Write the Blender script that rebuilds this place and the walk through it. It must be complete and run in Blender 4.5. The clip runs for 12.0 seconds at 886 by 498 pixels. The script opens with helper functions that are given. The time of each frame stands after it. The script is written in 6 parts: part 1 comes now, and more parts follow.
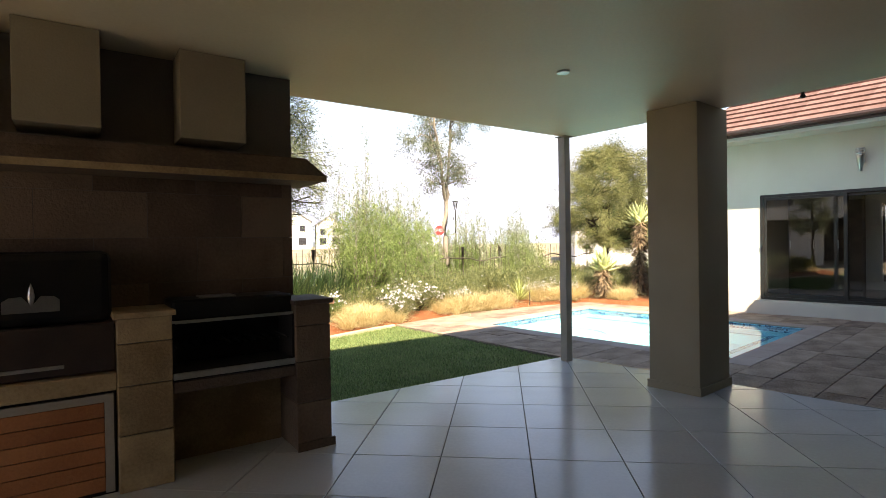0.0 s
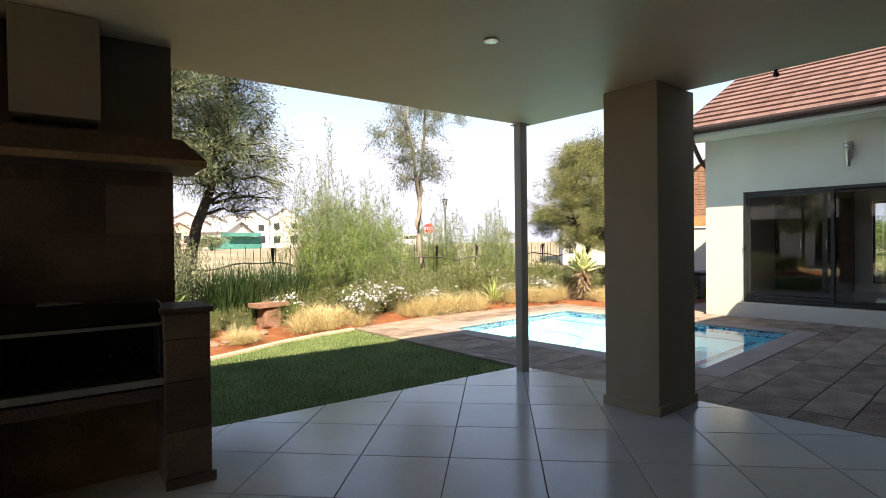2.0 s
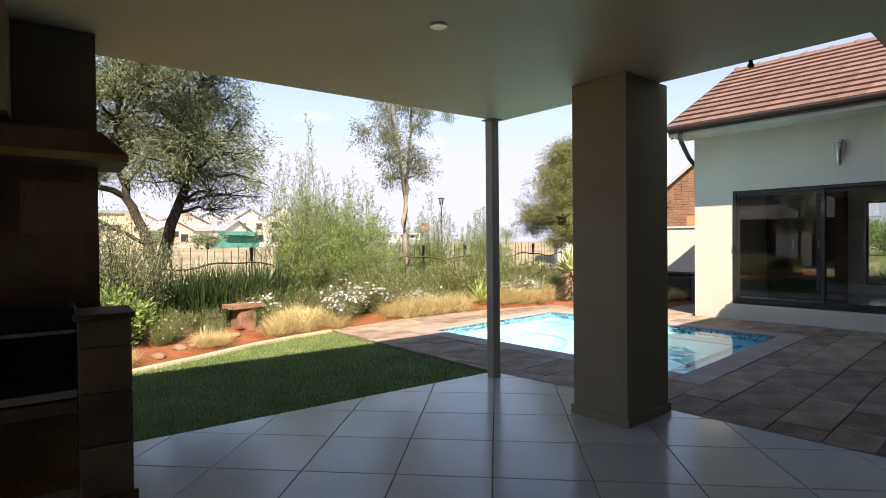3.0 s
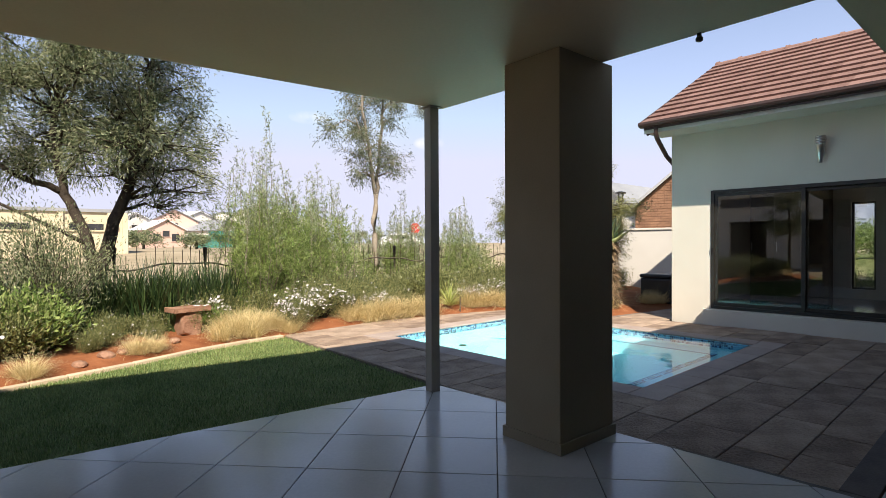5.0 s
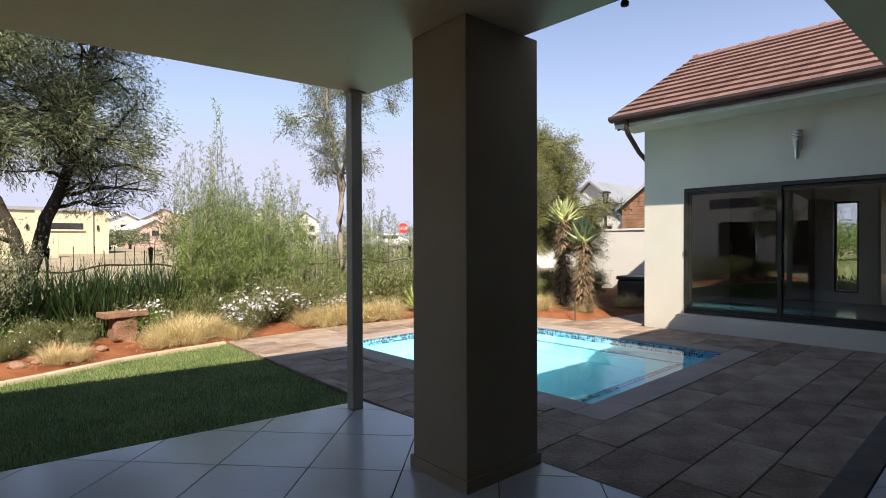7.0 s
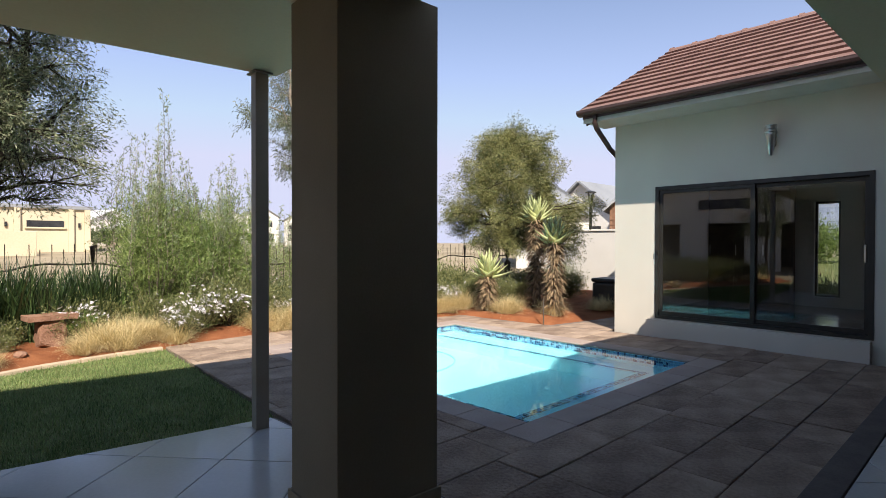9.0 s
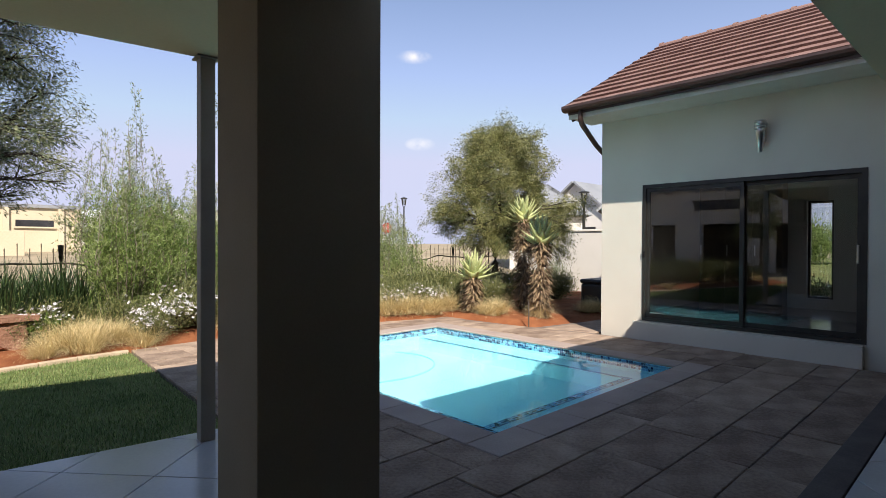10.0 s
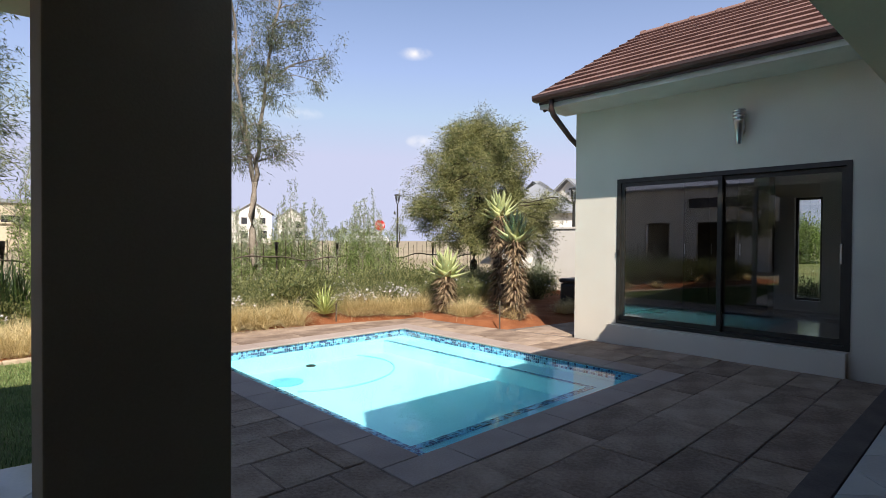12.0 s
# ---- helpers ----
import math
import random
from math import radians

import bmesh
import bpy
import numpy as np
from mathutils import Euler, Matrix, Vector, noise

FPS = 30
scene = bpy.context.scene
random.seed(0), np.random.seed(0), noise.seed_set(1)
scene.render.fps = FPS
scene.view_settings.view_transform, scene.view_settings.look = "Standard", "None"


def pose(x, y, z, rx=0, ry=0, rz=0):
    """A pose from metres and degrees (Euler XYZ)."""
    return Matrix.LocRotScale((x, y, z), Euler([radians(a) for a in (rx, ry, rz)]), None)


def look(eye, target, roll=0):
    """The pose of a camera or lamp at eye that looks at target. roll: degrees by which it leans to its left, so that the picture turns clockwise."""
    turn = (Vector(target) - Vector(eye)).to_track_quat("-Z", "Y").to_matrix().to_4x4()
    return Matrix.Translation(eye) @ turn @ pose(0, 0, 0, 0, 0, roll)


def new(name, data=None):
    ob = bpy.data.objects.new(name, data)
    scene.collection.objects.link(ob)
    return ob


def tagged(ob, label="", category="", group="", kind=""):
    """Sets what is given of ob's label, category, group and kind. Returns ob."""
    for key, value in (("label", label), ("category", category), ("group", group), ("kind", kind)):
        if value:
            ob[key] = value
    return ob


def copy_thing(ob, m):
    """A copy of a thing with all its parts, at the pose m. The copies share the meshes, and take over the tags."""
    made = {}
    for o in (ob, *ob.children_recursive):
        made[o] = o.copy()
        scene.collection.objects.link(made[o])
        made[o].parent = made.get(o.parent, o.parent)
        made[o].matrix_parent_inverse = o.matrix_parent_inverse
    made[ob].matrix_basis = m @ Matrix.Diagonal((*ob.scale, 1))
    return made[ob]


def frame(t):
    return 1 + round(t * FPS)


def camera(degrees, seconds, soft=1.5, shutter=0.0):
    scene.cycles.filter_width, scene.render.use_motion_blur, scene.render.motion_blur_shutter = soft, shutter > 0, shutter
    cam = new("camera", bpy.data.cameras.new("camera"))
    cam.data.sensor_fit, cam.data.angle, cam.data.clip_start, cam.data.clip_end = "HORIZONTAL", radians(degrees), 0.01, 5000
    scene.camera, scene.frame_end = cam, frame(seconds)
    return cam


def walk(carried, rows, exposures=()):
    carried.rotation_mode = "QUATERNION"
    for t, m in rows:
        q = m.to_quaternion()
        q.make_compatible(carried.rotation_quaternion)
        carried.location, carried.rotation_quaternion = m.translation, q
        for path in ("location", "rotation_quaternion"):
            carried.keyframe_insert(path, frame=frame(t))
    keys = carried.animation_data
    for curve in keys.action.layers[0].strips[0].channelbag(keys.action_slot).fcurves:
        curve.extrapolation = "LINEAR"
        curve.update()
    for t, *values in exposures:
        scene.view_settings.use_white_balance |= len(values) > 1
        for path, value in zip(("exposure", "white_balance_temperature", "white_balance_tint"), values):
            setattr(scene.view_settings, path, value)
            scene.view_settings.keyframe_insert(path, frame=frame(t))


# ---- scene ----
cam = camera(79.7, 12.0, soft=0.85)
PATH = [
    (0, (1.773, 0.268, 1.425), (3.104, 1.76, 1.408), -0.9),
    (0.5, (1.984, 0.293, 1.423), (3.319, 1.782, 1.407), -1.0),
    (1, (2.189, 0.314, 1.413), (3.528, 1.8, 1.396), -0.8),
    (1.5, (2.388, 0.325, 1.421), (3.727, 1.809, 1.4), -0.8),
    (2, (2.595, 0.334, 1.417), (3.938, 1.816, 1.394), -0.7),
    (2.5, (2.796, 0.307, 1.422), (4.139, 1.789, 1.396), -0.6),
    (4.5, (3.609, 0.271, 1.429), (4.957, 1.749, 1.404), -0.4),
    (5, (3.791, 0.269, 1.41), (5.144, 1.743, 1.387), -0.3),
    (5.5, (4.005, 0.276, 1.413), (5.359, 1.748, 1.392), -0.3),
    (6, (4.204, 0.276, 1.421), (5.563, 1.743, 1.396), -0.2),
    (6.5, (4.398, 0.263, 1.412), (5.762, 1.726, 1.391), -0.2),
    (7, (4.593, 0.234, 1.413), (5.957, 1.696, 1.391), -0.2),
    (9, (5.365, 0.164, 1.411), (6.739, 1.618, 1.389), 0.1),
    (9.5, (5.545, 0.169, 1.418), (6.922, 1.619, 1.393), 0.1),
    (10, (5.752, 0.18, 1.394), (7.131, 1.628, 1.375), 0.2),
    (10.5, (5.952, 0.204, 1.393), (7.335, 1.649, 1.373), 0.1),
    (11, (6.127, 0.178, 1.405), (7.51, 1.622, 1.382), 0.2),
    (11.5, (6.315, 0.133, 1.392), (7.691, 1.584, 1.367), 0.3),
    (12, (6.473, 0.139, 1.398), (7.851, 1.588, 1.369), 0.4),
]
walk(cam, [(t, look(eye, target, roll)) for t, eye, target, roll in PATH], exposures=[(0.0, 1.76, 7650, 12), (1.0, 1.60, 7550, 12), (2.5, 1.25, 7350, 12), (5.5, 0.85, 7000, 12), (8.0, 0.79, 6800, 13), (12.0, 0.61, 6600, 13)])

# ---- world and sun ----
SUN_WAY = Vector((0.57, 0.86, -1.0)).normalized()      # the way the light travels
CLOUDS = [((0.612, 0.718, 0.33), 0.034, 0.012, 1.2), ((0.65, 0.745, 0.185), 0.03, 0.013, 1.2), ((0.47, 0.86, 0.225), 0.04, 0.012, 0.7)]
world = bpy.data.worlds.new("world")
scene.world = world
world.use_nodes = True
wn = world.node_tree
sky = wn.nodes.new("ShaderNodeTexSky")
sky.sky_type, sky.sun_disc = "NISHITA", False
sky.sun_elevation, sky.sun_rotation = math.asin(-SUN_WAY.z), math.atan2(-SUN_WAY.x, -SUN_WAY.y)
sky.altitude, sky.air_density, sky.dust_density, sky.ozone_density = 1500, 1.0, 0.5, 1.0
haze = wn.nodes.new("ShaderNodeMixRGB")               # thin haze holds the horizon down to a pale lavender blue
haze.blend_type = "DARKEN"
haze.inputs[0].default_value, haze.inputs[2].default_value = 1.0, (3.45, 3.75, 5.0, 1)
veil = wn.nodes.new("ShaderNodeMixRGB")
veil.inputs[2].default_value = (3.4, 3.7, 5.4, 1)
aloft, rise, thin = wn.nodes.new("ShaderNodeTexCoord"), wn.nodes.new("ShaderNodeSeparateXYZ"), wn.nodes.new("ShaderNodeMapRange")
thin.interpolation_type = "SMOOTHSTEP"
for socket, value in zip(("From Min", "From Max", "To Min", "To Max"), (0.0, 0.62, 0.62, 0.0)):
    thin.inputs[socket].default_value = value
wn.links.new(aloft.outputs["Generated"], rise.inputs[0])
wn.links.new(rise.outputs["Z"], thin.inputs["Value"])
wn.links.new(thin.outputs[0], veil.inputs[0])
wn.links.new(sky.outputs[0], veil.inputs[1])
wn.links.new(veil.outputs[0], haze.inputs[1])
colour = haze.outputs[0]
# a few small clouds: each a soft spot round a direction, broken up by noise
here, cloud_noise = wn.nodes.new("ShaderNodeTexCoord"), wn.nodes.new("ShaderNodeTexNoise")
cloud_noise.inputs["Scale"].default_value, cloud_noise.inputs["Detail"].default_value = 30.0, 8.0
wn.links.new(here.outputs["Generated"], cloud_noise.inputs["Vector"])
for way, wide, flat, amount in CLOUDS:
    off, stretch, far, soft, mul, blend = (wn.nodes.new(k) for k in ("ShaderNodeVectorMath", "ShaderNodeVectorMath", "ShaderNodeVectorMath", "ShaderNodeMapRange", "ShaderNodeMath", "ShaderNodeMixRGB"))
    off.operation, stretch.operation, far.operation, mul.operation = "SUBTRACT", "MULTIPLY", "LENGTH", "MULTIPLY_ADD"
    off.inputs[1].default_value = Vector(way).normalized()
    stretch.inputs[1].default_value = (1 / wide, 1 / wide, 1 / flat)
    soft.inputs["From Min"].default_value, soft.inputs["From Max"].default_value = 1.0, 0.0
    wn.links.new(here.outputs["Generated"], off.inputs[0])
    wn.links.new(off.outputs[0], stretch.inputs[0])
    wn.links.new(stretch.outputs[0], far.inputs[0])
    wn.links.new(far.outputs["Value"], soft.inputs["Value"])
    wn.links.new(cloud_noise.outputs[0], mul.inputs[0])
    mul.inputs[1].default_value, mul.inputs[2].default_value = 3.2, -1.1
    cut = wn.nodes.new("ShaderNodeMath")
    cut.operation, cut.use_clamp = "MULTIPLY", True
    wn.links.new(soft.outputs[0], cut.inputs[0])
    wn.links.new(mul.outputs[0], cut.inputs[1])
    gain = wn.nodes.new("ShaderNodeMath")
    gain.operation, gain.use_clamp = "MULTIPLY", True
    gain.inputs[1].default_value = amount
    wn.links.new(cut.outputs[0], gain.inputs[0])
    wn.links.new(gain.outputs[0], blend.inputs[0])
    wn.links.new(colour, blend.inputs[1])
    blend.inputs[2].default_value = (5.6, 5.6, 5.7, 1)
    colour = blend.outputs[0]
wn.links.new(colour, wn.nodes["Background"].inputs[0])
wn.nodes["Background"].inputs[1].default_value = 0.118
sun = new("sun", bpy.data.lights.new("sun", "SUN"))
sun.data.energy, sun.data.angle, sun.data.color = 5.0, radians(0.53), (1.0, 0.94, 0.85)
sun.matrix_world = look((0, 0, 20), Vector((0, 0, 20)) + SUN_WAY)


# ---- materials ----
def material(name, low, high, rough=0.7, metal=0.0, scale=3.0, fine=60.0, bump=0.15, spread=0.0, per="", detail=6.0, spec=0.5, bump_size=0.01):
    """A surface between two colours, mottled at two scales, with fine relief; per: 'object' or 'island' shifts each piece."""
    m = bpy.data.materials.new(name)
    m.use_nodes = True
    nt = m.node_tree
    n, link = nt.nodes, nt.links.new
    p = n["Principled BSDF"]
    p.inputs["Roughness"].default_value, p.inputs["Metallic"].default_value = rough, metal
    p.inputs["Specular IOR Level"].default_value = spec
    where = n.new("ShaderNodeTexCoord")
    big, small = n.new("ShaderNodeTexNoise"), n.new("ShaderNodeTexNoise")
    for node, s in ((big, scale), (small, fine)):
        node.inputs["Scale"].default_value, node.inputs["Detail"].default_value = s, detail
        link(where.outputs["Object"], node.inputs["Vector"])
    mix = n.new("ShaderNodeMath")
    mix.operation = "MULTIPLY_ADD"
    link(small.outputs[0], mix.inputs[0])
    mix.inputs[1].default_value = 0.5
    half = n.new("ShaderNodeMath")
    half.operation = "MULTIPLY_ADD"
    half.inputs[1].default_value, half.inputs[2].default_value = 1.0, -0.25
    link(big.outputs[0], half.inputs[0])
    link(half.outputs[0], mix.inputs[2])
    value = mix.outputs[0]
    if per:
        info = n.new("ShaderNodeObjectInfo" if per == "object" else "ShaderNodeNewGeometry")
        shift = n.new("ShaderNodeMath")
        shift.operation = "MULTIPLY_ADD"
        shift.inputs[1].default_value = spread
        link(info.outputs["Random" if per == "object" else "Random Per Island"], shift.inputs[0])
        lower = n.new("ShaderNodeMath")
        lower.operation = "SUBTRACT"
        link(value, lower.inputs[0])
        lower.inputs[1].default_value = spread / 2
        link(lower.outputs[0], shift.inputs[2])
        value = shift.outputs[0]
    ramp = n.new("ShaderNodeValToRGB")
    ramp.color_ramp.elements[0].position, ramp.color_ramp.elements[1].position = 0.25, 0.75
    ramp.color_ramp.elements[0].color, ramp.color_ramp.elements[1].color = (*low, 1), (*high, 1)
    link(value, ramp.inputs[0])
    link(ramp.outputs[0], p.inputs["Base Color"])
    if bump:
        b = n.new("ShaderNodeBump")
        b.inputs["Strength"].default_value, b.inputs["Distance"].default_value = bump, bump_size
        link(small.outputs[0], b.inputs["Height"])
        link(b.outputs[0], p.inputs["Normal"])
    return m


def leaf_material(name, low, high, gloss=0.45, through_light=0.25):
    """Leaves: colour varies leaf by leaf, and some light passes through."""
    m = material(name, low, high, gloss, 0, 2.0, 30.0, 0.0, 0.9, "island")
    nt = m.node_tree
    p, out = nt.nodes["Principled BSDF"], nt.nodes["Material Output"]
    glow = nt.nodes.new("ShaderNodeBsdfTranslucent")
    nt.links.new(p.inputs["Base Color"].links[0].from_socket, glow.inputs[0])
    mix = nt.nodes.new("ShaderNodeMixShader")
    mix.inputs[0].default_value = through_light
    nt.links.new(p.outputs[0], mix.inputs[1])
    nt.links.new(glow.outputs[0], mix.inputs[2])
    nt.links.new(mix.outputs[0], out.inputs[0])
    return m


def clear(name, tint, ior, rough=0.0, dim=1.0, wave=0.0):
    """Glass or water: lets light straight through, tinted, and mirrors by Fresnel."""
    m = bpy.data.materials.new(name)
    m.use_nodes = True
    nt = m.node_tree
    n, link = nt.nodes, nt.links.new
    t, g, f, mix = n.new("ShaderNodeBsdfTransparent"), n.new("ShaderNodeBsdfGlossy"), n.new("ShaderNodeFresnel"), n.new("ShaderNodeMixShader")
    t.inputs[0].default_value = (*[c * dim for c in tint], 1)
    g.inputs["Roughness"].default_value = rough
    f.inputs[0].default_value = ior
    link(f.outputs[0], mix.inputs[0])
    link(t.outputs[0], mix.inputs[1])
    link(g.outputs[0], mix.inputs[2])
    link(mix.outputs[0], n["Material Output"].inputs[0])
    if wave:
        co, no, b = n.new("ShaderNodeTexCoord"), n.new("ShaderNodeTexNoise"), n.new("ShaderNodeBump")
        no.inputs["Scale"].default_value = 2.2
        b.inputs["Strength"].default_value, b.inputs["Distance"].default_value = wave, 0.02
        link(co.outputs["Object"], no.inputs["Vector"])
        link(no.outputs[0], b.inputs["Height"])
        link(b.outputs[0], g.inputs["Normal"])
    return m


M = {
    "plaster": material("dark brown plaster", (0.035, 0.03, 0.025), (0.06, 0.05, 0.04), 0.85, 0, 1.2, 90, 0.12),
    "ceiling": material("painted ceiling", (0.610, 0.511, 0.348), (0.690, 0.589, 0.409), 0.55, 0, 0.7, 40, 0.04),
    "pillar": material("painted pillar plaster", (0.265, 0.225, 0.155), (0.325, 0.28, 0.20), 0.8, 0, 1.5, 90, 0.12),
    "wing": material("grey plaster", (0.57, 0.53, 0.45), (0.66, 0.62, 0.53), 0.85, 0, 1.1, 80, 0.15),
    "panel": material("brown-grey plaster", (0.15, 0.125, 0.105), (0.21, 0.18, 0.15), 0.85, 0, 1.5, 80, 0.12),
    "enamel": material("brown enamelled steel", (0.035, 0.024, 0.02), (0.06, 0.042, 0.035), 0.3, 0.1, 5, 80, 0.03),
    "white": material("white wall paint", (0.64, 0.61, 0.55), (0.74, 0.71, 0.65), 0.85, 0, 0.8, 60, 0.1),
    "tile": material("glazed floor tile", (0.47, 0.46, 0.44), (0.56, 0.55, 0.53), 0.17, 0, 1.4, 40, 0.02, 0.35, "object"),
    "grout": material("dark grout", (0.10, 0.09, 0.08), (0.17, 0.15, 0.13), 0.9, 0, 4, 90, 0.2),
    "paver": material("stone-look paver", (0.18, 0.124, 0.09), (0.43, 0.325, 0.242), 0.85, 0, 3.2, 38, 0.8, 0.25, "object", 9, 0.3, 0.025),
    "coping": material("cast pool coping", (0.30, 0.235, 0.20), (0.42, 0.34, 0.29), 0.8, 0, 2.0, 60, 0.35, 0.25, "object"),
    "joint": material("paving joint", (0.13, 0.10, 0.08), (0.22, 0.17, 0.135), 0.95, 0, 6, 90, 0.4),
    "kerb": material("sandstone edging", (0.42, 0.32, 0.22), (0.58, 0.46, 0.33), 0.85, 0, 3, 60, 0.3, 0.3, "object"),
    "soil": material("red soil", (0.20, 0.065, 0.025), (0.36, 0.14, 0.06), 0.95, 0, 3.5, 70, 0.9, 0, "", 9, 0.2, 0.03),
    "turf": material("turf under the blades", (0.11, 0.14, 0.045), (0.22, 0.22, 0.09), 0.95, 0, 2.0, 90, 0.6, 0, "", 8, 0.2),
    "field": material("dry veld", (0.22, 0.175, 0.105), (0.41, 0.34, 0.235), 0.95, 0, 0.25, 2.5, 0.4, 0, "", 10, 0.2, 0.05),
    "steel": material("galvanised post paint", (0.29, 0.26, 0.21), (0.36, 0.325, 0.27), 0.5, 0.0, 4, 60, 0.05),
    "frame": material("charcoal aluminium", (0.022, 0.021, 0.018), (0.042, 0.040, 0.034), 0.38, 0.3, 5, 90, 0.03),
    "roof": material("red concrete roof tile", (0.15, 0.08, 0.062), (0.25, 0.148, 0.122), 0.75, 0, 2.5, 70, 0.35, 0.3, "object"),
    "gutter": material("brown gutter paint", (0.04, 0.024, 0.02), (0.075, 0.045, 0.038), 0.4, 0.1, 4, 80, 0.03),
    "fascia": material("fascia board paint", (0.50, 0.48, 0.43), (0.60, 0.58, 0.53), 0.6, 0, 3, 70, 0.05),
    "slate": material("dark slate cladding", (0.085, 0.055, 0.037), (0.20, 0.138, 0.094), 0.7, 0, 2.5, 50, 0.5, 0.5, "object"),
    "stone": material("sandstone cladding", (0.22, 0.145, 0.07), (0.45, 0.33, 0.18), 0.75, 0, 4, 60, 0.4, 0.4, "object"),
    "black": material("black enamelled steel", (0.008, 0.008, 0.008), (0.02, 0.018, 0.017), 0.35, 0.3, 5, 80, 0.03),
    # soot on the grill panels; also the painted shade inside the cupboard
    "soot_dark": material("sooted firebox and cupboard shade", (0.006, 0.005, 0.005), (0.02, 0.017, 0.015), 0.9, 0, 5, 60, 0.3),
    "chrome": material("brushed stainless steel", (0.45, 0.45, 0.44), (0.60, 0.60, 0.58), 0.28, 1.0, 6, 120, 0.03),
    "timber": material("oiled meranti planks", (0.30, 0.10, 0.035), (0.48, 0.19, 0.07), 0.5, 0, 3, 60, 0.25, 0.4, "object"),
    "pool": material("pale blue pool plaster", (0.57, 0.88, 0.91), (0.63, 0.91, 0.94), 0.7, 0, 1.2, 30, 0.03),
    "mosaic_a": material("deep blue mosaic", (0.008, 0.04, 0.16), (0.34, 0.62, 0.84), 0.2, 0, 3, 40, 0.02, 1.1, "island"),
    "bark": material("grey bark", (0.034, 0.026, 0.02), (0.088, 0.07, 0.054), 0.95, 0, 6, 40, 0.9, 0, "", 9, 0.2, 0.02),
    "pale_bark": material("pale gum bark", (0.16, 0.13, 0.10), (0.34, 0.29, 0.23), 0.9, 0, 5, 40, 0.7, 0, "", 9, 0.2, 0.02),
    "fence_wood": material("weathered fence timber", (0.05, 0.038, 0.028), (0.11, 0.085, 0.062), 0.9, 0, 5, 60, 0.5),
    "rod": material("rusty fence rod", (0.05, 0.032, 0.022), (0.10, 0.065, 0.045), 0.7, 0.3, 8, 90, 0.2),
    "rock": material("rough red sandstone", (0.20, 0.10, 0.06), (0.36, 0.21, 0.14), 0.9, 0, 4, 40, 0.9, 0, "", 9, 0.3, 0.02),
    "glass": clear("window glass", (0.90, 0.94, 0.92), 2.4, 0.0, 0.9),
    "water": clear("pool water", (0.55, 0.95, 0.985), 1.33, 0.0, 1.0, 0.25),
    "room_wall": material("interior wall paint", (0.60, 0.60, 0.58), (0.68, 0.68, 0.66), 0.8, 0, 1, 60, 0.05),
    "room_floor": material("polished interior floor", (0.30, 0.31, 0.31), (0.38, 0.39, 0.39), 0.12, 0, 1.5, 40, 0.02),
    "olive_leaf": leaf_material("grey green leaf", (0.07, 0.10, 0.04), (0.27, 0.29, 0.16)),
    "gum_leaf": leaf_material("dull gum leaf", (0.07, 0.085, 0.045), (0.20, 0.22, 0.13)),
    "karee_leaf": leaf_material("yellow green leaf", (0.085, 0.105, 0.028), (0.34, 0.33, 0.13)),
    "willow_leaf": leaf_material("fresh green leaf", (0.12, 0.19, 0.04), (0.36, 0.45, 0.15), 0.5, 0.42),
    "wisp_leaf": leaf_material("silvery shoot leaf", (0.17, 0.22, 0.11), (0.42, 0.46, 0.30), 0.5, 0.35),
    "shrub_leaf": leaf_material("shrub leaf", (0.085, 0.105, 0.035), (0.27, 0.28, 0.11)),
    "iris_leaf": leaf_material("dark strap leaf", (0.02, 0.045, 0.015), (0.075, 0.12, 0.04), 0.4, 0.15),
    "reed_leaf": leaf_material("bright strap leaf", (0.09, 0.17, 0.03), (0.24, 0.36, 0.09), 0.4, 0.25),
    "straw": leaf_material("straw grass", (0.52, 0.41, 0.19), (0.86, 0.74, 0.44), 0.7, 0.3),
    "blade": leaf_material("lawn blade", (0.10, 0.165, 0.045), (0.28, 0.36, 0.13), 0.6, 0.3),
    "petal": leaf_material("white petal", (0.68, 0.64, 0.70), (0.86, 0.85, 0.86), 0.7, 0.2),
    "aloe_leaf": material("aloe leaf", (0.20, 0.25, 0.09), (0.52, 0.54, 0.25), 0.45, 0, 3, 30, 0.1, 0.5, "island"),
    "yucca_leaf": material("variegated yucca leaf", (0.20, 0.28, 0.06), (0.55, 0.55, 0.20), 0.45, 0, 4, 30, 0.05, 0.8, "island"),
    "husk": material("dead aloe leaf husk", (0.085, 0.055, 0.032), (0.34, 0.24, 0.14), 0.95, 0, 5, 50, 0.6, 0.8, "island"),
    "cream": material("cream building plaster", (0.51, 0.43, 0.29), (0.61, 0.53, 0.38), 0.9, 0, 0.3, 10, 0.05),
    "pale": material("white building plaster", (0.58, 0.55, 0.50), (0.69, 0.66, 0.61), 0.9, 0, 0.3, 10, 0.05),
    "pink": material("pinkish building plaster", (0.50, 0.33, 0.27), (0.62, 0.44, 0.37), 0.9, 0, 0.3, 10, 0.05),
    "far_roof": material("grey sheet roof", (0.22, 0.23, 0.24), (0.33, 0.34, 0.35), 0.6, 0.1, 0.4, 10, 0.05),
    "light_roof": material("pale sheet roof", (0.62, 0.62, 0.62), (0.75, 0.75, 0.75), 0.5, 0.1, 0.4, 10, 0.05),
    "far_dark": material("dark window opening", (0.02, 0.02, 0.022), (0.05, 0.05, 0.052), 0.2, 0, 1, 10, 0.0),
    "brick": material("brown face brick", (0.12, 0.06, 0.035), (0.25, 0.135, 0.08), 0.9, 0, 1.5, 12, 0.4, 0.5, "object"),
    "cleaner": material("faded blue plastic", (0.20, 0.52, 0.64), (0.26, 0.60, 0.72), 0.5, 0, 4, 40, 0.02),
